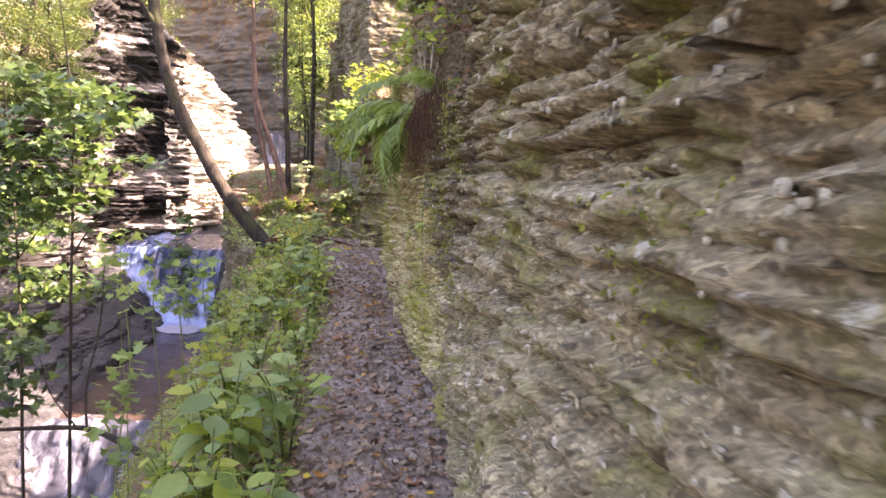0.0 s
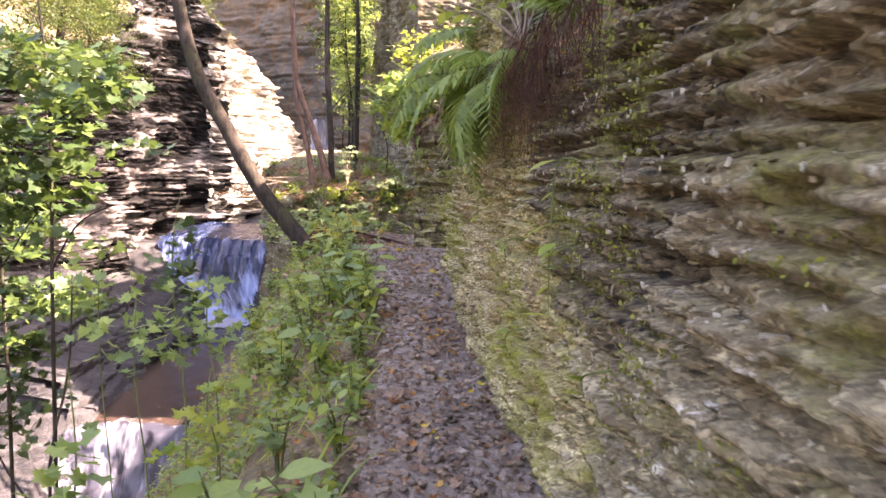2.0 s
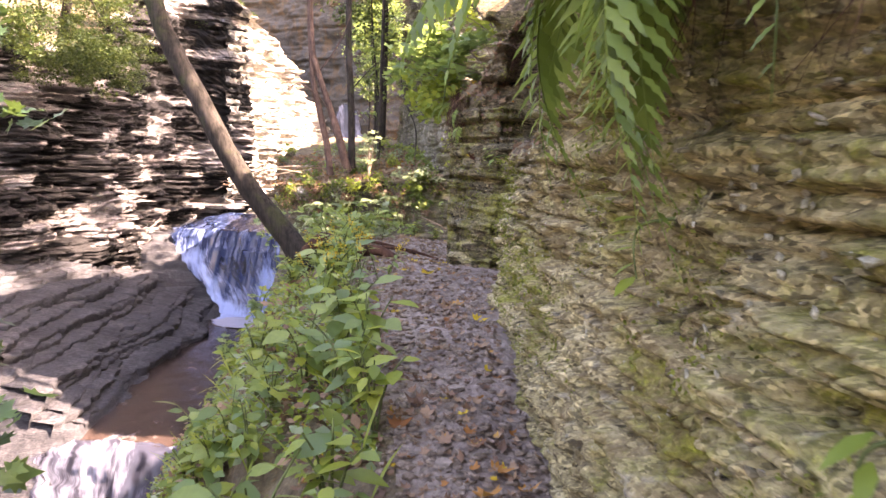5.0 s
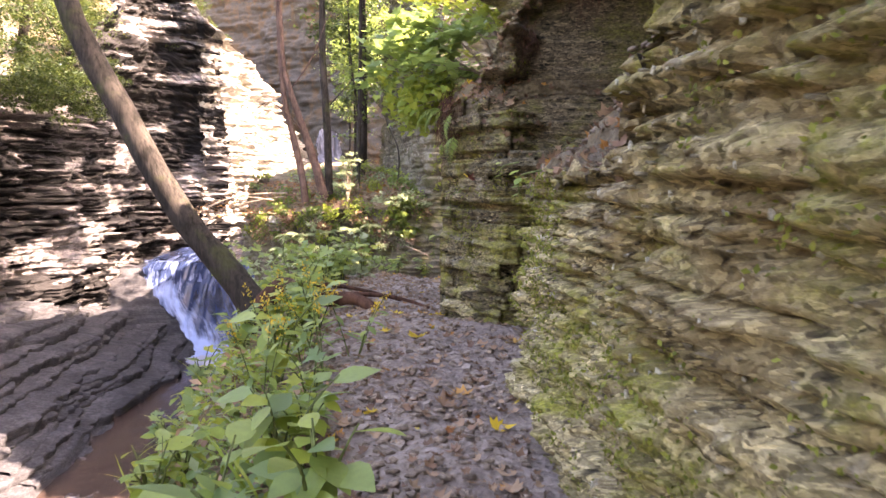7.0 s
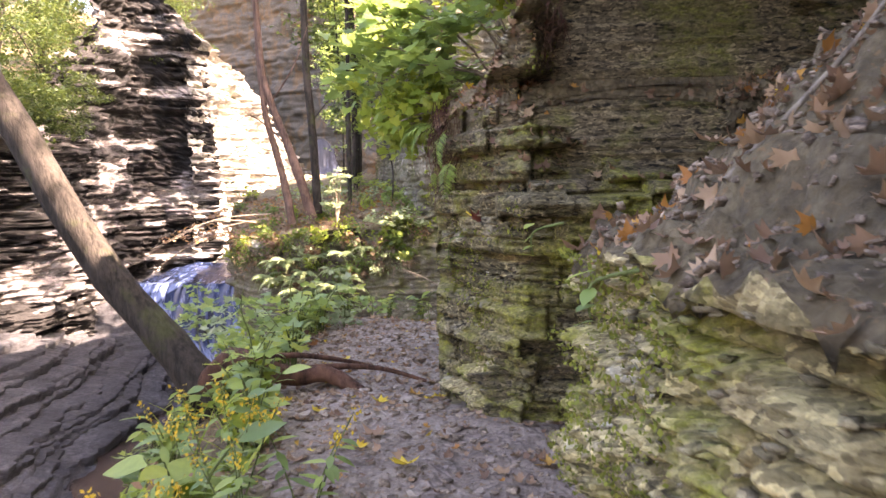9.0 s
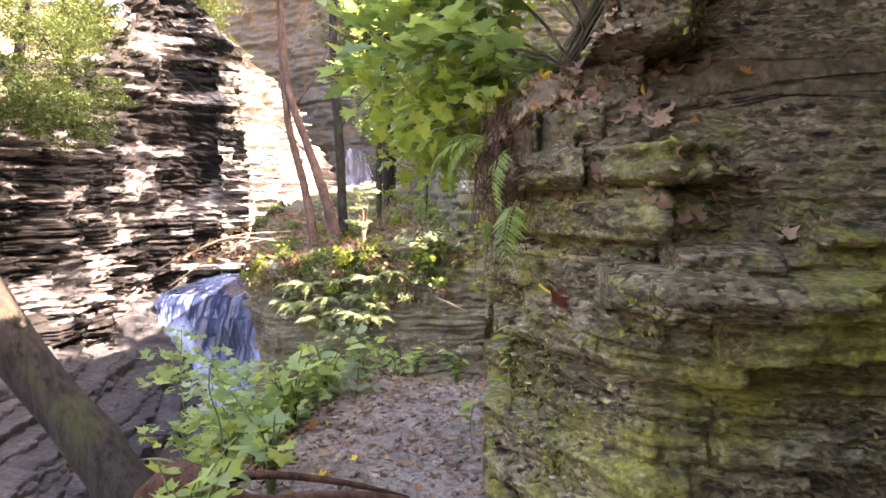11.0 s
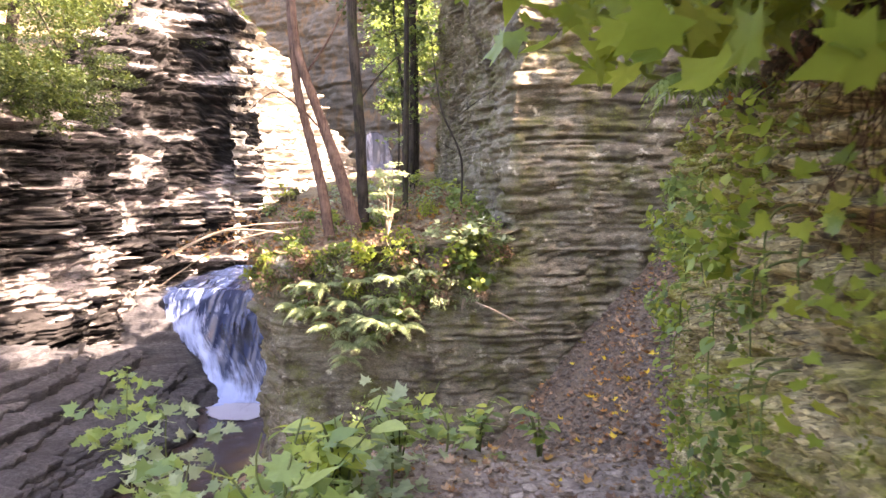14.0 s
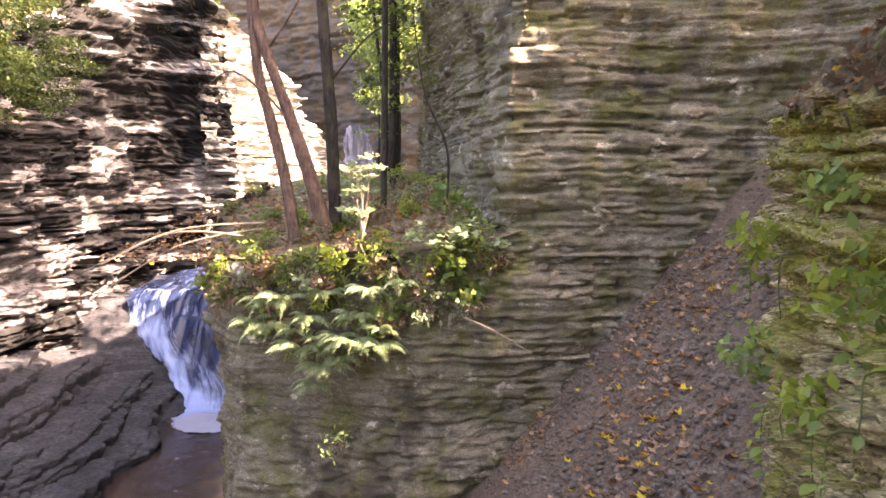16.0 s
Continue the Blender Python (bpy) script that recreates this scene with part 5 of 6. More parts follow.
# plants along the edge of the path
herbs = [herb(701, 6, 0.42, ME_OVATE, 0.15, 4, "broad-leaved green plant at the path edge", leaf_alt=ME_OVATE_Y),
         herb(702, 5, 0.34, ME_OVATE_Y, 0.12, 4, "yellow-green leafy plant at the path edge"),
         herb(703, 6, 0.5, ME_MAPLE_GREEN, 0.14, 3, "lobed-leaf seedling cluster on the bank", leaf_alt=ME_MAPLE_YOUNG),
         herb(704, 7, 0.3, ME_OVATE, 0.085, 5, "small-leaved green ground plant", leaf_alt=ME_OVATE_Y)]
rng = random.Random(77)
spots = []
for k in range(112):
    y = rng.uniform(1.6, 17.8)
    off = rng.uniform(0.0, 1.25) ** 1.5
    spots.append((float(edge_x(y)) + 0.02 - off, y, k))
for x, y, k in spots:
    h = herbs[rng.choice([0, 1, 1, 2, 3])]
    z = float(bank_z(x, y))
    copy_thing(h, Matrix.Translation((x, y, z)) @ Matrix.Rotation(rng.uniform(0, 6.28), 4, "Z") @ Matrix.Scale(rng.uniform(0.7, 1.2), 4))
for x, y, h, s in [(-1.3, 4.5, 0, 1.45), (-1.05, 4.1, 0, 1.3), (-1.35, 5.2, 0, 1.3), (-0.95, 3.3, 0, 1.2), (-1.25, 8.2, 1, 1.3), (-1.2, 8.9, 1, 1.2), (-1.35, 9.6, 0, 1.2), (-1.15, 7.9, 3, 1.1), (-2.6, 13.9, 2, 1.1), (-2.45, 14.7, 2, 1.1), (-2.75, 16.0, 2, 1.2), (-2.7, 16.8, 0, 1.2), (-2.5, 17.3, 2, 1.0), (-2.1, 17.9, 3, 1.2), (-1.7, 18.0, 3, 1.1)]:
    copy_thing(herbs[h], Matrix.Translation((x, y, float(bank_z(x, y)))) @ Matrix.Rotation(x * 9 + y, 4, "Z") @ Matrix.Scale(s, 4))
for h in herbs:
    h.matrix_basis = Matrix.Translation((float(edge_x(2.0)) - 0.3 - 0.25 * herbs.index(h), 2.2 + 0.6 * herbs.index(h), 0)) 
    h.location.z = float(bank_z(h.location.x, h.location.y))


def goldenrod(at, height, seed):
    """A tall herb with a plume of tiny yellow flowers."""
    r = random.Random(seed)
    ob = thing("goldenrod", at, "tall green herb with yellow flower plumes on the bank", "flower", "flowers beside the path")
    q = np.random.RandomState(seed)
    for k in range(3):
        tip = Vector((r.uniform(-0.22, 0.22), r.uniform(-0.2, 0.2), height * r.uniform(0.75, 1.05)))
        part("stem", stem_mesh([(0, 0, -0.1), tip * 0.5, tip], 0.005, STEM, 4, 7), ob)
        n = 34
        f = q.uniform(0.8, 1.03, n)
        pos = np.array(tip)[None, :] * f[:, None] + q.normal(0, 0.016, (n, 3))
        v, qd = strewn(SMALL, pos, turns(n, q, 1.0), q.uniform(0.012, 0.024, n))
        part("flower_plume", array_mesh("flower_plume", v, qd, YELLOW), ob, "bright yellow flower plume")
        for j in range(7):
            g = 0.25 + 0.08 * j
            part("leaf", ME_SLIM_G, ob, m=Matrix.Translation(tip * g) @ Matrix.Rotation(r.uniform(0, 6.28), 4, "Z") @ Matrix.Rotation(radians(r.uniform(-30, 20)), 4, "X") @ Matrix.Scale(r.uniform(0.08, 0.13), 4))


ME_SLIM_G = leaf_mesh("leaf", SLIM, LEAF)
for k, (x, y, top) in enumerate([(-1.75, 11.5, 0.85), (-1.95, 11.8, 0.8), (-2.1, 11.4, 0.7), (-1.65, 11.9, 0.72), (-2.25, 12.2, 0.75)]):
    zb = float(bank_z(x, y))
    goldenrod((x, y, zb), top - zb, 640 + 7 * k)


def bank_cover():
    """Low green growth over the bank."""
    r = np.random.RandomState(88)
    for mat, n, size in ((LEAF_TREE, 3000, 0.055), (LEAF_YOUNG, 13000, 0.06), (LEAF_PALE, 7000, 0.065), (LEAF, 6000, 0.085), (DRY, 4500, 0.07)):
        y = r.uniform(0.5, 19, n)
        off = 3.4 * r.rand(n) ** 1.6 + 0.02
        keep = vnoise(off * 1.2, y * 1.2, 0, 89) + 0.5 * vnoise(off * 3, y * 3, 0, 90) + 0.3 > 0
        y, off = y[keep], off[keep]
        x = edge_x(y) - off
        z = bank_z(x, y) + r.uniform(0.01, 0.28, len(y)) * np.clip(off, 0.2, 1)
        v, f = strewn(SMALL if size < 0.08 else OVATE, np.stack([x, y, z], -1), turns(len(x), r, 0.5), size * r.uniform(0.6, 1.4, len(x)))
        tagged(new("bank_plants", array_mesh("bank_plants", v, f, mat)), "low green plants covering the steep bank", "plants", kind="stuff")
    n = 700
    y = r.uniform(1, 18.5, n)
    x = edge_x(y) - r.uniform(0, 1.4, n)
    v, f = strewn(blade(0.02, 5, 0.1, 0.5), np.stack([x, y, bank_z(x, y)], -1), turns(n, r, 0.3) @ np.array(Euler((1.1, 0, 0)).to_matrix()), r.uniform(0.15, 0.4, n))
    tagged(new("grass_blades", array_mesh("grass_blades", v, f, LEAF_YOUNG)), "thin grass blades along the bank edge", "grass", kind="stuff")


bank_cover()


# ---- fallen branches, roots and litter ----
def branch(at, line, radius, mat, label, name="fallen_branch", sides=8):
    ob = thing(name, at, label, "branch")
    p = spline(np.array(line), 16)
    part("stem", array_mesh("stem", *tube(p, list(np.linspace(radius, radius * 0.45, 16)), sides, 0.25, 5), mat, True), ob)
    return ob


b = branch((-2.95, 14.35, 0.2), [(-0.1, 0.05, -0.1), (0.15, -0.05, 0.14), (0.4, -0.18, 0.10), (0.65, -0.2, 0.05), (0.9, -0.16, 0.05), (1.15, -0.25, -0.06)], 0.11, ROOT, "thick dark root of the leaning tree crossing the path edge", "tree_root", 10)
part("root_fork", stem_mesh([(0.6, -0.2, 0.08), (0.9, -0.05, 0.08), (1.25, 0.05, 0.04), (1.6, 0.02, -0.05)], 0.032, ROOT, 7, 10), b)
part("root_fork", stem_mesh([(0.3, -0.1, 0.14), (0.6, 0.0, 0.16), (1.0, 0.12, 0.08), (1.3, 0.2, -0.02)], 0.028, ROOT, 7, 10), b)
b = branch((-2.7, 7.0, -1.25), [(0, 0, 0), (-0.5, 0.1, 0.18), (-1.1, 0.2, 0.15), (-1.9, 0.3, 0.05)], 0.035, BARK, "dark bare branch lying down the bank")
part("twig", stem_mesh([(-0.55, 0.1, 0.18), (-0.6, 0.2, 0.6), (-0.5, 0.3, 1.2), (-0.45, 0.3, 1.9)], 0.014, BARK), b)
part("twig", stem_mesh([(-0.65, 0.1, 0.2), (-0.95, 0.2, 0.5), (-1.0, 0.1, 0.9)], 0.01, BARK), b)
branch((-0.35, 10.6, 1.62), [(0, 0, 0), (0.4, 0.25, 0.35), (0.75, 0.5, 0.75)], 0.009, TWIG, "dry stick leaning on the ledge litter")
branch((-2.75, 25.0, -0.35), [(0, 0, 0.12), (0.5, -0.25, -0.05), (1.0, -0.5, -0.3)], 0.018, TWIG, "pale dead stick below the spur")
for k, (x0, y0, z0, x1, y1, z1) in enumerate([(-6.0, 26, 0.9, -8.3, 25.2, -0.1), (-5.9, 26, 1.0, -8.6, 25.4, 0.25), (-6.2, 25.9, 0.8, -8.0, 25.0, 0.45)]):
    branch((x0, y0, z0), [(0, 0, 0), ((x1 - x0) * 0.5, (y1 - y0) * 0.5, (z1 - z0) * 0.5 + 0.25), (x1 - x0, y1 - y0, z1 - z0)], 0.02, TWIG, "bare dead bough hanging over the stream")


def roots(name, places, seed, label):
    """Curtains of thin roots: (x, y, z, length, count)."""
    r = random.Random(seed)
    pieces = []
    for x, y, z, ln, n in places:
        for k in range(n):
            px, py = x + r.uniform(-0.05, 0.05), y + r.uniform(-0.28, 0.28) * (0.6 if y > 12 else 1.0)
            l = ln * r.uniform(0.3, 1.1)
            w = 0.07
            pts = [(px, py, z + r.uniform(-0.05, 0.1))] + [(px - 0.03 + r.uniform(-w, w), py + r.uniform(-w, w), z - l * f) for f in (0.3, 0.6, 1.0)]
            pieces.append(tube(spline(pts, 9), list(np.linspace(r.uniform(0.001, 0.0032), 0.0006, 9)), 4))
    v, q = merged(pieces)
    tagged(new(name, array_mesh(name, v, q, ROOT, True)), label, "roots", kind="stuff")


roots("hanging_roots", [(0.1, 5.0, 2.1, 0.5, 40), (0.0, 5.6, 2.08, 0.6, 70), (-0.05, 6.1, 2.1, 0.65, 70), (-0.12, 6.6, 2.1, 0.5, 50), (-0.2, 7.1, 2.1, 0.5, 40), (-1.08, 13.62, 2.0, 0.5, 40), (-1.16, 14.0, 2.1, 0.6, 70), (-1.14, 13.56, 2.0, 0.6, 36), (-0.15, 12.1, 2.8, 0.4, 40), (0.25, 12.0, 2.9, 0.4, 40), (-0.5, 12.9, 2.5, 0.3, 24), (-0.2, 12.85, 2.9, 0.3, 20), (-1.15, 14.5, 2.15, 0.6, 50)], 91, "brown fibrous roots hanging from the soil")


def litter(name, xs, ys, height, n, size, mats, seed, label, tilt=0.35):
    r = np.random.RandomState(seed)
    for j, (mat, share) in enumerate(mats):
        m = int(n * share)
        x, y = r.uniform(*xs, m), r.uniform(*ys, m)
        x, y, z = height(x, y)
        v, f = strewn(MAPLE_CURLED, np.stack([x, y, z], -1), turns(len(x), r, tilt), r.uniform(0.45, 1.2, len(x)) * size)
        tagged(new(name, array_mesh(name, v, f, mat)), label, "leaf litter", kind="stuff")


def on_path(x, y):
    x = edge_x(y) + x * np.maximum(wall_x(y) - edge_x(y), 0.3)
    return x, y, bank_z(x, y) + 0.012


def on_talus(x, y):
    pick = vnoise(x * 1.1, y * 0.8, 0, 57) + 0.6 * np.exp(-((x + 0.7) / 0.35) ** 2) > 0.05
    x, y = x[pick], y[pick]
    return x, y, bank_z(x, y) + 0.02


def on_spur(x, y):
    return x, y, spur_z(x, y) + 0.03


litter("path_litter", (-0.6, 1.0), (1.5, 18.2), on_path, 4200, 0.05, [(DRY, 0.9), (RUST, 0.07), (YELLOW, 0.02)], 92, "small dry brown leaves scattered along the path")
litter("talus_litter", (-2.2, 2.0), (19.5, 25.4), on_talus, 2400, 0.09, [(DRY, 0.78), (RUST, 0.18), (YELLOW, 0.03)], 93, "dry rust and yellow leaves on the talus")
litter("spur_litter", (-8.6, -2.9), (25.7, 36), on_spur, 3800, 0.11, [(DRY, 0.75), (RUST, 0.2)], 94, "dry brown leaves covering the spur top")


def on_ledge(x, y):
    H, L, R = np.interp(y, TOP_Y, TOP_H), np.interp(y, TOP_Y, LEDGE_L), np.interp(y, TOP_Y, LEDGE_R)
    z = H + 0.12 * fbm(y * 1.1, 0, 0, 11) + 0.05 * vnoise(y * 5, 0, 0, 12) + R * x
    out = wall_out(y, z)
    px = wall_x(y) + 0.06 + L * x - 0.07 * out
    return px, y + 0.3 * out, z + out * 0.5 + 0.07 * fbm(y * 4, px * 4, 0, 16) + 0.03 * fbm(y * 15, px * 15, 0, 17) + 0.012


litter("ledge_litter", (0.0, 1.0), (4.0, 19), on_ledge, 6500, 0.055, [(DRY, 0.85), (RUST, 0.12), (YELLOW, 0.015)], 95, "brown leaf litter lying on the rock ledge", 0.8)

ME_FALLEN = [leaf_mesh("fallen_leaf", MAPLE_CURLED, m) for m in (YELLOW, RUST, DRY)]
FALLEN_LABEL = ["bright yellow fallen maple leaf on the ground", "rust-orange fallen maple leaf on the ground", "dry brown fallen maple leaf on the ground"]


def fallen(x, y, z, kind, size, seed):
    r = random.Random(seed)
    ob = new("fallen_leaf", ME_FALLEN[kind])
    ob.matrix_basis = Matrix.Translation((x, y, z)) @ Euler((r.uniform(-0.3, 0.3), r.uniform(-0.3, 0.3), r.uniform(0, 6.28))).to_matrix().to_4x4() @ Matrix.Scale(size, 4)
    return tagged(ob, FALLEN_LABEL[kind], "leaf", "fallen leaves")


for k, (x, y, kind, s) in enumerate([(-1.27, 12.37, 0, 0.13), (-0.76, 10.62, 0, 0.11), (-1.0, 10.9, 2, 0.12), (-0.9, 11.2, 1, 0.12), (-1.5, 10.0, 2, 0.13), (-1.1, 8.9, 1, 0.12), (-0.6, 8.3, 1, 0.12), (-1.6, 13.6, 0, 0.12), (-1.2, 13.9, 0, 0.1), (-1.5, 12.9, 2, 0.13)]):
    fallen(x, y, float(bank_z(x, y)) + 0.015, kind, s, k)
for k in range(110):
    y = rng.uniform(2, 18)
    x = float(edge_x(y) + rng.uniform(-0.1, 1.0) * (wall_x(y) - edge_x(y)))
    fallen(x, y, float(bank_z(x, y)) + 0.012, rng.choice([2, 2, 2, 1, 2, 2, 0] if y > 9 else [2, 2, 2, 2, 1]), rng.uniform(0.06, 0.12), 1000 + k)
for k in range(150):
    y, x = (rng.uniform(19.6, 25.2), rng.gauss(-0.5, 0.7)) if k % 3 else (rng.gauss(22.4, 0.8), rng.gauss(-0.75, 0.25))
    fallen(x, y, float(bank_z(x, y)) + 0.02, rng.choice([0, 1, 1, 2, 2]), rng.uniform(0.09, 0.15), 2000 + k)
for k in range(20):
    y, f = rng.uniform(9.2, 12.8), rng.uniform(0, 0.8)
    x, y2, z = on_ledge(np.array([f]), np.array([y]))
    fallen(float(x[0]), y, float(z[0]) + 0.02, rng.choice([1, 1, 2, 2, 2]), rng.uniform(0.055, 0.095), 3000 + k)


# ---- moss, shale slabs and chips ----
def wall_plant(at, length, leaves, mat_mesh, size, seed, label):
    r = random.Random(seed)
    ob = thing("wall_plant", at, label, "plant", "plants on the rock wall")
    pts = [(0.03, 0, 0), (-0.05, 0.01, -0.02), (-0.07, r.uniform(-0.03, 0.03), -length * 0.5), (-0.06, r.uniform(-0.04, 0.04), -length)]
    part("stem", stem_mesh(pts, 0.005, STEM, 5, 10), ob)
    for k in range(leaves):
        f = k / max(leaves - 1, 1)
        part("leaf", mat_mesh, ob, m=Matrix.Translation((-0.06, 0, -length * f)) @ Matrix.Rotation(r.uniform(0.6, 2.6), 4, "Z") @ Matrix.Rotation(radians(r.uniform(-30, 20)), 4, "X") @ Matrix.Scale(size * r.uniform(0.6, 1.2), 4))
    return ob


ME_SLIM_Y = leaf_mesh("leaf", SLIM, LEAF_YOUNG)
for k, (y, z, ln, n, me, sz) in enumerate([(5.09, 1.52, 0.62, 6, ME_SLIM_Y, 0.12), (5.03, 1.2, 0.1, 4, ME_OVATE_Y, 0.09), (4.5, 0.85, 0.08, 5, ME_OVATE_Y, 0.08), (7.6, 1.75, 0.25, 6, ME_SLIM_Y, 0.1), (7.2, 1.3, 0.15, 5, ME_SLIM_Y, 0.1), (6.3, 1.1, 0.12, 4, ME_SLIM_Y, 0.08), (6.2, 0.6, 0.12, 5, ME_OVATE_Y, 0.08),
        (10.4, 1.45, 0.1, 4, ME_OVATE, 0.055), (11.2, 1.5, 0.1, 4, ME_OVATE_Y, 0.06), (13.5, 1.3, 0.2, 6, ME_OVATE_Y, 0.08), (13.9, 0.9, 0.2, 6, ME_OVATE_Y, 0.07), (15.4, 1.5, 0.4, 9, ME_OVATE_Y, 0.08), (16.2, 1.2, 0.4, 9, ME_OVATE, 0.08), (17.0, 1.5, 0.3, 8, ME_OVATE_Y, 0.07), (17.6, 0.9, 0.3, 9, ME_OVATE, 0.07), (18.3, 0.7, 0.3, 9, ME_OVATE_Y, 0.07), (18.6, 1.4, 0.3, 8, ME_OVATE, 0.07)]):
    wall_plant((float(wall_x(y)) - 0.03, y, z), ln, n, me, sz, 950 + k, "small yellow-green plant rooted in the shale wall")
for k in range(18):
    y, z = rng.uniform(14.6, 19.0), rng.uniform(0.3, 1.9)
    wall_plant((float(wall_x(y)) - 0.03, y, z), rng.uniform(0.08, 0.3), rng.randint(5, 10), rng.choice([ME_OVATE, ME_OVATE_Y, ME_SLIM_Y]), rng.uniform(0.03, 0.055), 980 + k, "leafy plant growing from the mossy wall")


def recess_dressing():
    """Moss, chips and litter clinging to the end of the hollow."""
    r = np.random.RandomState(131)

    def spots(n, low, high):
        x, z = r.uniform(-1.2, 1.2, n), r.uniform(low, high, n)
        z = np.minimum(z, np.interp(x, [-1.22, -0.9, -0.6, 0.0, 1.0], [1.95, 2.15, 2.65, 3.4, 4.2]))
        return x, recess_y(x, z) - 0.01, z
    x, y, z = spots(20000, 0.2, 3.4)
    keep = fbm(x * 2.2, z * 2.2, 0, 132) + 0.5 * fbm(x * 7, z * 7, 0, 133) > 0.10
    x, y, z = x[keep], y[keep], z[keep]
    v, q = strewn(SMALL, np.stack([x, y, z], -1), turns(len(x), r, 1.2), r.uniform(0.008, 0.028, len(x)))
    tagged(new("recess_moss", array_mesh("recess_moss", v, q, MOSS)), "olive moss tufts on the dark rock hollow", "moss", kind="stuff")
    x, y, z = spots(3000, 0.2, 3.2)
    v, q = strewn(slab_arrays(90, 0.3), np.stack([x, y + 0.02, z], -1), turns(len(x), r, 0.3), r.uniform(0.012, 0.045, len(x)))
    part("small_stones", array_mesh("small_stones", v, q, ROCK_HOLLOW), bpy.data.objects["wall_recess"])["kind"] = "stuff"
    x, y, z = spots(700, 1.6, 3.2)
    v, q = strewn(MAPLE_CURLED, np.stack([x, y - 0.01, z], -1), turns(len(x), r, 0.7), r.uniform(0.025, 0.06, len(x)))
    tagged(new("recess_litter", array_mesh("recess_litter", v, q, DRY)), "brown leaves caught on the rock hollow", "leaf litter", kind="stuff")


def wall_moss():
    r = np.random.RandomState(96)
    n = 110000
    y, f = r.uniform(1.0, 19, n), r.rand(n)
    z = path_z(y) + f * (np.interp(y, TOP_Y, TOP_H) - path_z(y))
    p = fbm(y * 1.5, z * 1.5, 0, 97) + 0.45 * fbm(y * 6, z * 6, 0, 98)
    keep = p > 0.30 - 0.12 * (y > 5.5) - 0.13 * (y > 12)
    y, z = y[keep], z[keep]
    out = wall_out(y, z)
    x = wall_x(y) + 0.03 - out - r.uniform(0, 0.02, len(y))
    v, q = strewn(SMALL, np.stack([x, y, z], -1), turns(len(y), r, 1.2), r.uniform(0.006, 0.02, len(y)))
    tagged(new("wall_moss", array_mesh("wall_moss", v, q, MOSS)), "olive moss tufts growing on the shale wall", "moss", kind="stuff")


wall_moss()


def slab_mesh(seed, mat, thick=0.35):
    r = np.random.RandomState(seed)
    n = 6
    a = np.sort(r.uniform(0, 2 * np.pi, n)) * 0.35 + np.linspace(0, 2 * np.pi, n, endpoint=False) * 0.65
    rad = r.uniform(0.35, 0.6, n)
    top = np.stack([np.cos(a) * rad, np.sin(a) * rad * 0.8, thick * r.uniform(0.35, 0.6, n)], -1)
    low = np.stack([np.cos(a) * rad * 1.06, np.sin(a) * rad * 0.86, -thick * r.uniform(0.35, 0.6, n)], -1)
    v = [tuple(p) for p in np.concatenate([top, low])]
    f = [tuple(range(n)), tuple(range(2 * n - 1, n - 1, -1))] + [(k, n + k, n + (k + 1) % n, (k + 1) % n) for k in range(n)]
    return raw_mesh("stone", v, f, mat)


def slab_arrays(seed, thick=0.35):
    r = np.random.RandomState(seed)
    b = np.array([(-.5, -.4, -1), (.5, -.4, -1), (.5, .4, -1), (-.5, .4, -1), (-.5, -.4, 1), (.5, -.4, 1), (.5, .4, 1), (-.5, .4, 1)], float) * (1, 1, thick * 0.5)
    b += r.uniform(-0.13, 0.13, b.shape) * (1, 1, thick)
    return b, np.array([(3, 2, 1, 0), (4, 5, 6, 7), (0, 1, 5, 4), (1, 2, 6, 5), (2, 3, 7, 6), (3, 0, 4, 7)])


def flake(seed):
    """A thin chip that lies against the wall."""
    v, f = slab_arrays(seed, 0.6)
    return v * (0.25, 1.3, 1.2), f


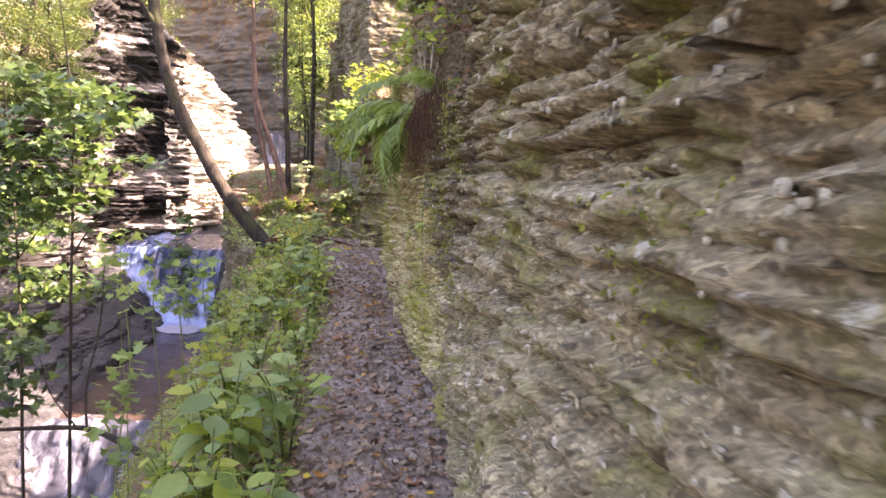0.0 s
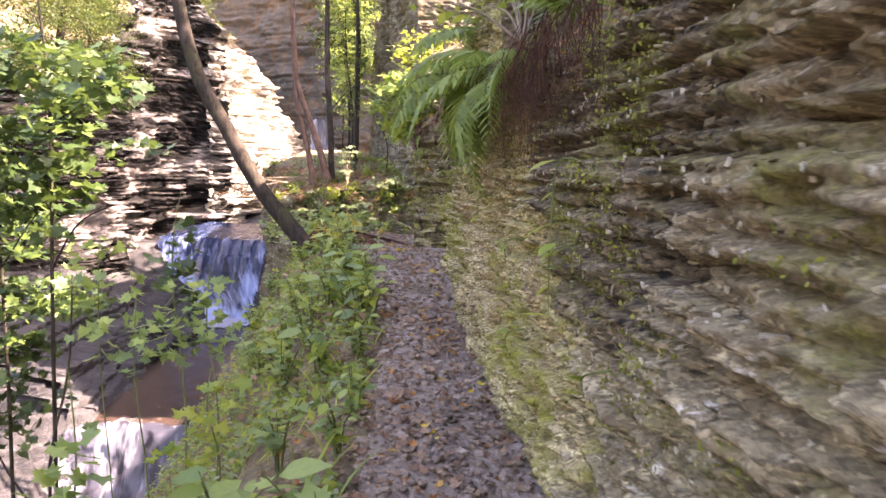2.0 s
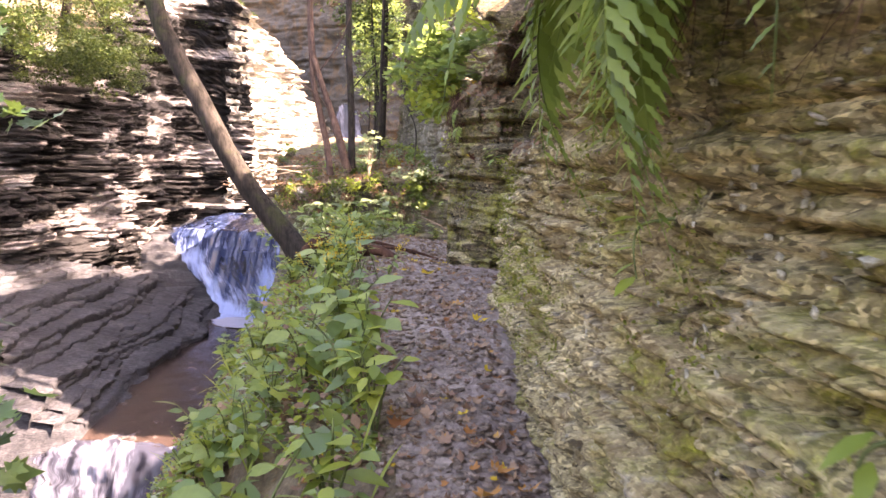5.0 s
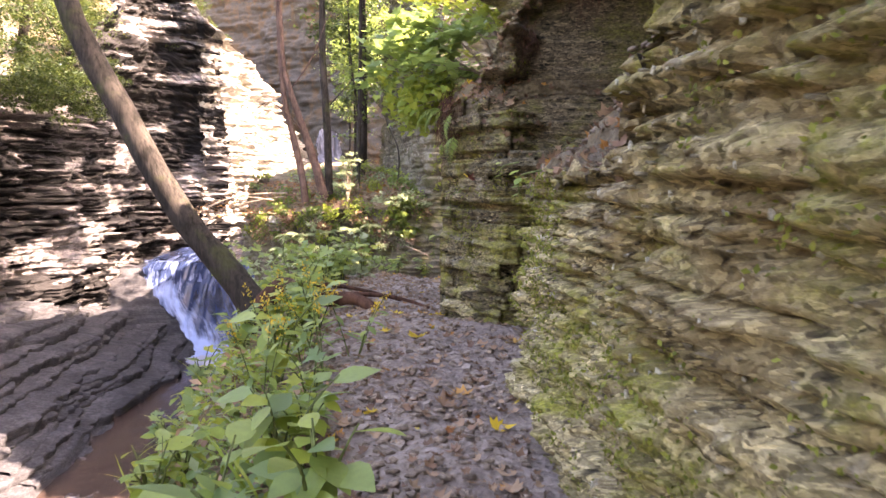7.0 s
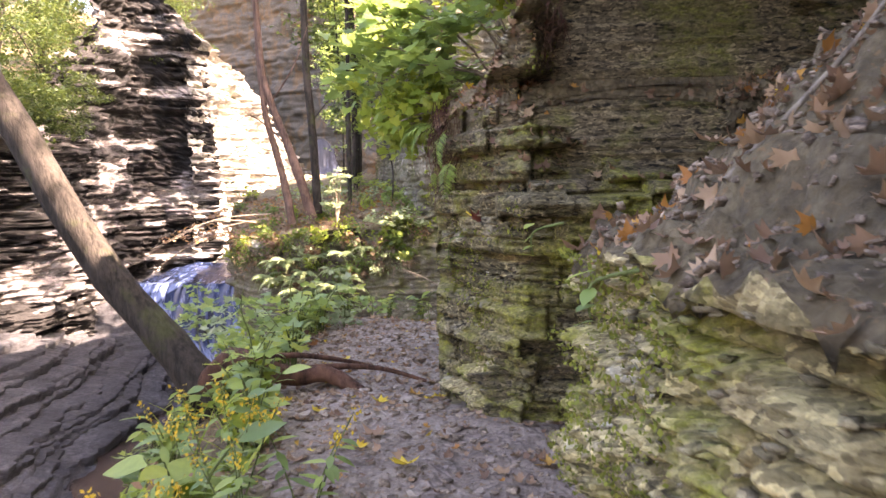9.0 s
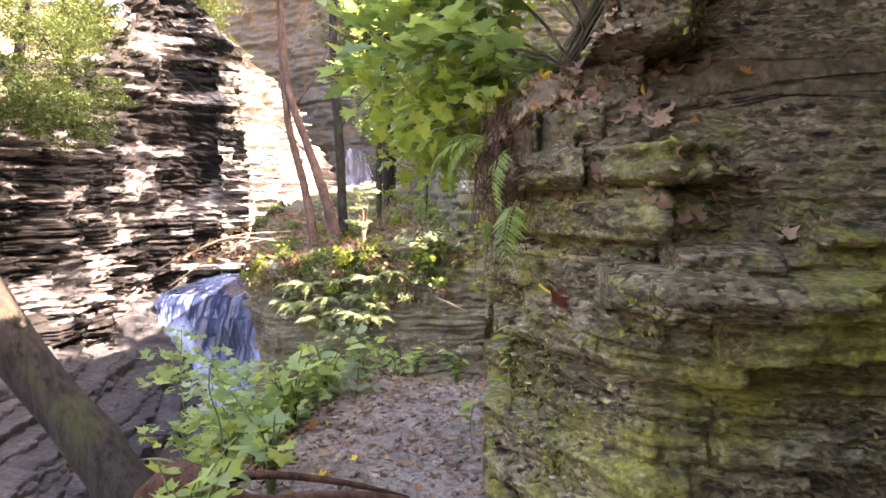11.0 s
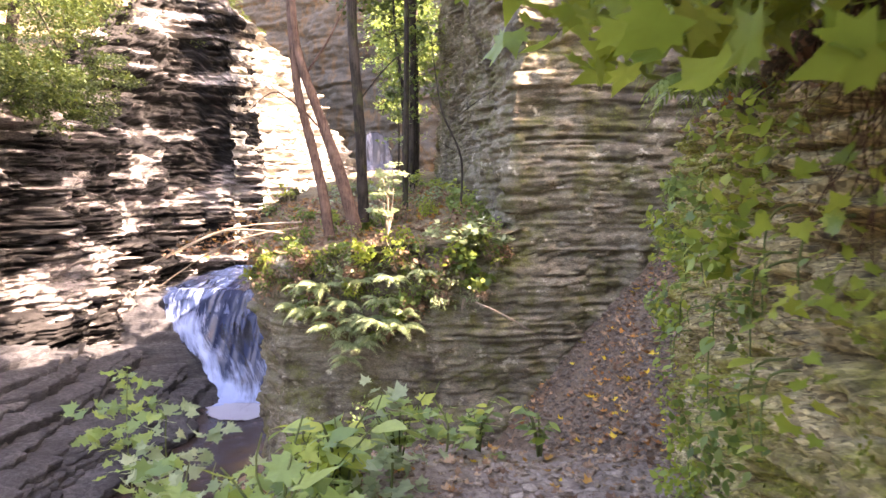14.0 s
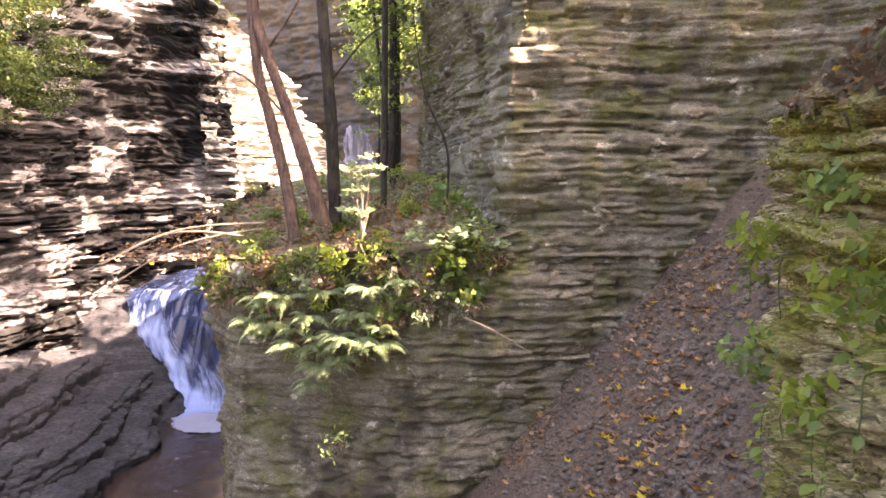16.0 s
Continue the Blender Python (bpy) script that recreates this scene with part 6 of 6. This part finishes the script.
def shale():
    wall, ground = bpy.data.objects["wall_path"], bpy.data.objects["path_ground"]
    slabs = [[slab_mesh(s, mat, 0.14 + 0.06 * (s % 4)) for s in range(12)] for mat in (ROCK_WALL, ROCK_TAN)]
    chips = [slab_mesh(40 + s, CHIP, 0.3) for s in range(8)]
    r = random.Random(5)

    def face(y, z):
        o = float(wall_out(np.array([y]), np.array([z]))[0])
        return float(wall_x(y)) + 0.03 - o
    for k in range(300):
        y = r.uniform(2.2, 13.0) if k < 240 else r.uniform(13, 18.5)
        z = float(path_z(y)) + r.uniform(0.03, 0.9) * (float(np.interp(y, TOP_Y, TOP_H)) - float(path_z(y)))
        s = r.uniform(0.025, 0.075)
        part("stone", r.choice(slabs[y > 5.4]), wall, m=Matrix.Translation((face(y, z) + 0.012, y, z)) @ Euler((r.uniform(-0.2, 0.2), r.uniform(-0.25, 0.25), r.uniform(0, 6.28))).to_matrix().to_4x4() @ Matrix.Scale(s, 4))
    for k in range(280):
        y = r.uniform(2.2, 18)
        x = float(edge_x(y)) + r.uniform(0.0, 1.0) * (float(wall_x(y)) - float(edge_x(y)))
        part("stone", r.choice(chips), ground, m=Matrix.Translation((x, y, float(bank_z(x, y)) + 0.004)) @ Euler((r.uniform(-0.2, 0.2), r.uniform(-0.2, 0.2), r.uniform(0, 6.28))).to_matrix().to_4x4() @ Matrix.Scale(r.uniform(0.03, 0.10), 4))
    q = np.random.RandomState(6)
    pieces = []
    for s in range(6):
        n = 700
        y = q.uniform(0.5, 14.2, n)
        z = path_z(y) + q.rand(n) * (np.interp(y, TOP_Y, TOP_H) - path_z(y))
        o = wall_out(y, z)
        pieces.append(strewn(slab_arrays(s, 0.22), np.stack([wall_x(y) + 0.035 - o, y, z], -1), turns(n, q, 0.15, q.normal(1.57, 0.3, n)), q.uniform(0.010, 0.038, n)))
    v, f = merged(pieces)
    part("small_stones", array_mesh("small_stones", v, f, ROCK_WALL), wall, "")["kind"] = "stuff"
    pieces = []
    for s in range(4):
        n = 500
        y = 0.5 + 9.0 * q.rand(n) ** 2.0
        z = path_z(y) + 0.9 * q.rand(n) * (np.interp(y, TOP_Y, TOP_H) - path_z(y))
        o = wall_out(y, z)
        pieces.append(strewn(flake(60 + s), np.stack([wall_x(y) + 0.032 - o, y, z], -1), turns(n, q, 0.15, q.normal(0, 0.15, n)), q.uniform(0.007, 0.028, n)))
    v, f = merged(pieces)
    part("pale_chips", array_mesh("pale_chips", v, f, PALE_CHIP), wall, "pale lichen-white shale chips")["kind"] = "stuff"
    pieces, scree = [], []
    for s in range(6):
        n = 1100
        y = q.uniform(0.5, 18.6, n)
        x = edge_x(y) + q.uniform(-0.1, 1.0, n) * (wall_x(y) - edge_x(y))
        pieces.append(strewn(slab_arrays(20 + s, 0.3), np.stack([x, y, bank_z(x, y) + 0.003], -1), turns(n, q, 0.22), 0.010 + 0.055 * q.rand(n) ** 2.2))
        n = 1200
        y, x = q.uniform(18.6, 25.6, n), q.normal(-0.6, 1.0, n)
        scree.append(strewn(slab_arrays(30 + s, 0.35), np.stack([x, y, bank_z(x, y) + 0.005], -1), turns(n, q, 0.35), 0.012 + 0.09 * q.rand(n) ** 2.5))
    for cut, mat in ((pieces, DARK_CHIP), (scree, TALUS_CHIP)):
        v, f = merged(cut)
        part("small_stones", array_mesh("small_stones", v, f, mat), ground, "")["kind"] = "stuff"
    n = 7000
    y, fl = np.where(q.rand(n) < 0.5, q.uniform(8.6, 12.9, n), q.uniform(3.8, 19, n)), q.rand(n)
    x, y, z = on_ledge(fl, y)
    v, f = strewn(slab_arrays(50, 0.35), np.stack([x, y, z + 0.005], -1), turns(n, q, 0.5), 0.006 + 0.024 * q.rand(n) ** 2)
    tagged(new("ledge_rubble", array_mesh("ledge_rubble", v, f, DARK_CHIP)), "loose shale rubble lying on the ledge", "rubble", kind="stuff")


shale()
recess_dressing()

# a red leaf and a pale stalk caught on the lip of the hollow
ME_RED = leaf_mesh("fallen_leaf", MAPLE_CURLED, leaf_material("dark_red_leaf", (0.10, 0.022, 0.014), (0.16, 0.036, 0.02), (0.24, 0.07, 0.035), 0.35, 0.15))
red = new("fallen_leaf", ME_RED)
red.matrix_basis = Matrix.Translation((-0.92, float(recess_y(np.array(-0.91), np.array(1.42))) - 0.05, 1.40)) @ Euler((0.75, -0.35, 1.1)).to_matrix().to_4x4() @ Matrix.Scale(0.105, 4)
tagged(red, "dark red curled leaf caught on the mossy rock lip", "leaf", "fallen leaves")
branch((-1.0, float(recess_y(np.array(-1.0), np.array(1.44))) - 0.04, 1.45), [(0, 0, 0), (0.05, -0.02, -0.03), (0.14, -0.03, -0.035)], 0.006, YELLOW, "pale orange leaf stalk lying on the mossy rock", "leaf_stalk", 6)
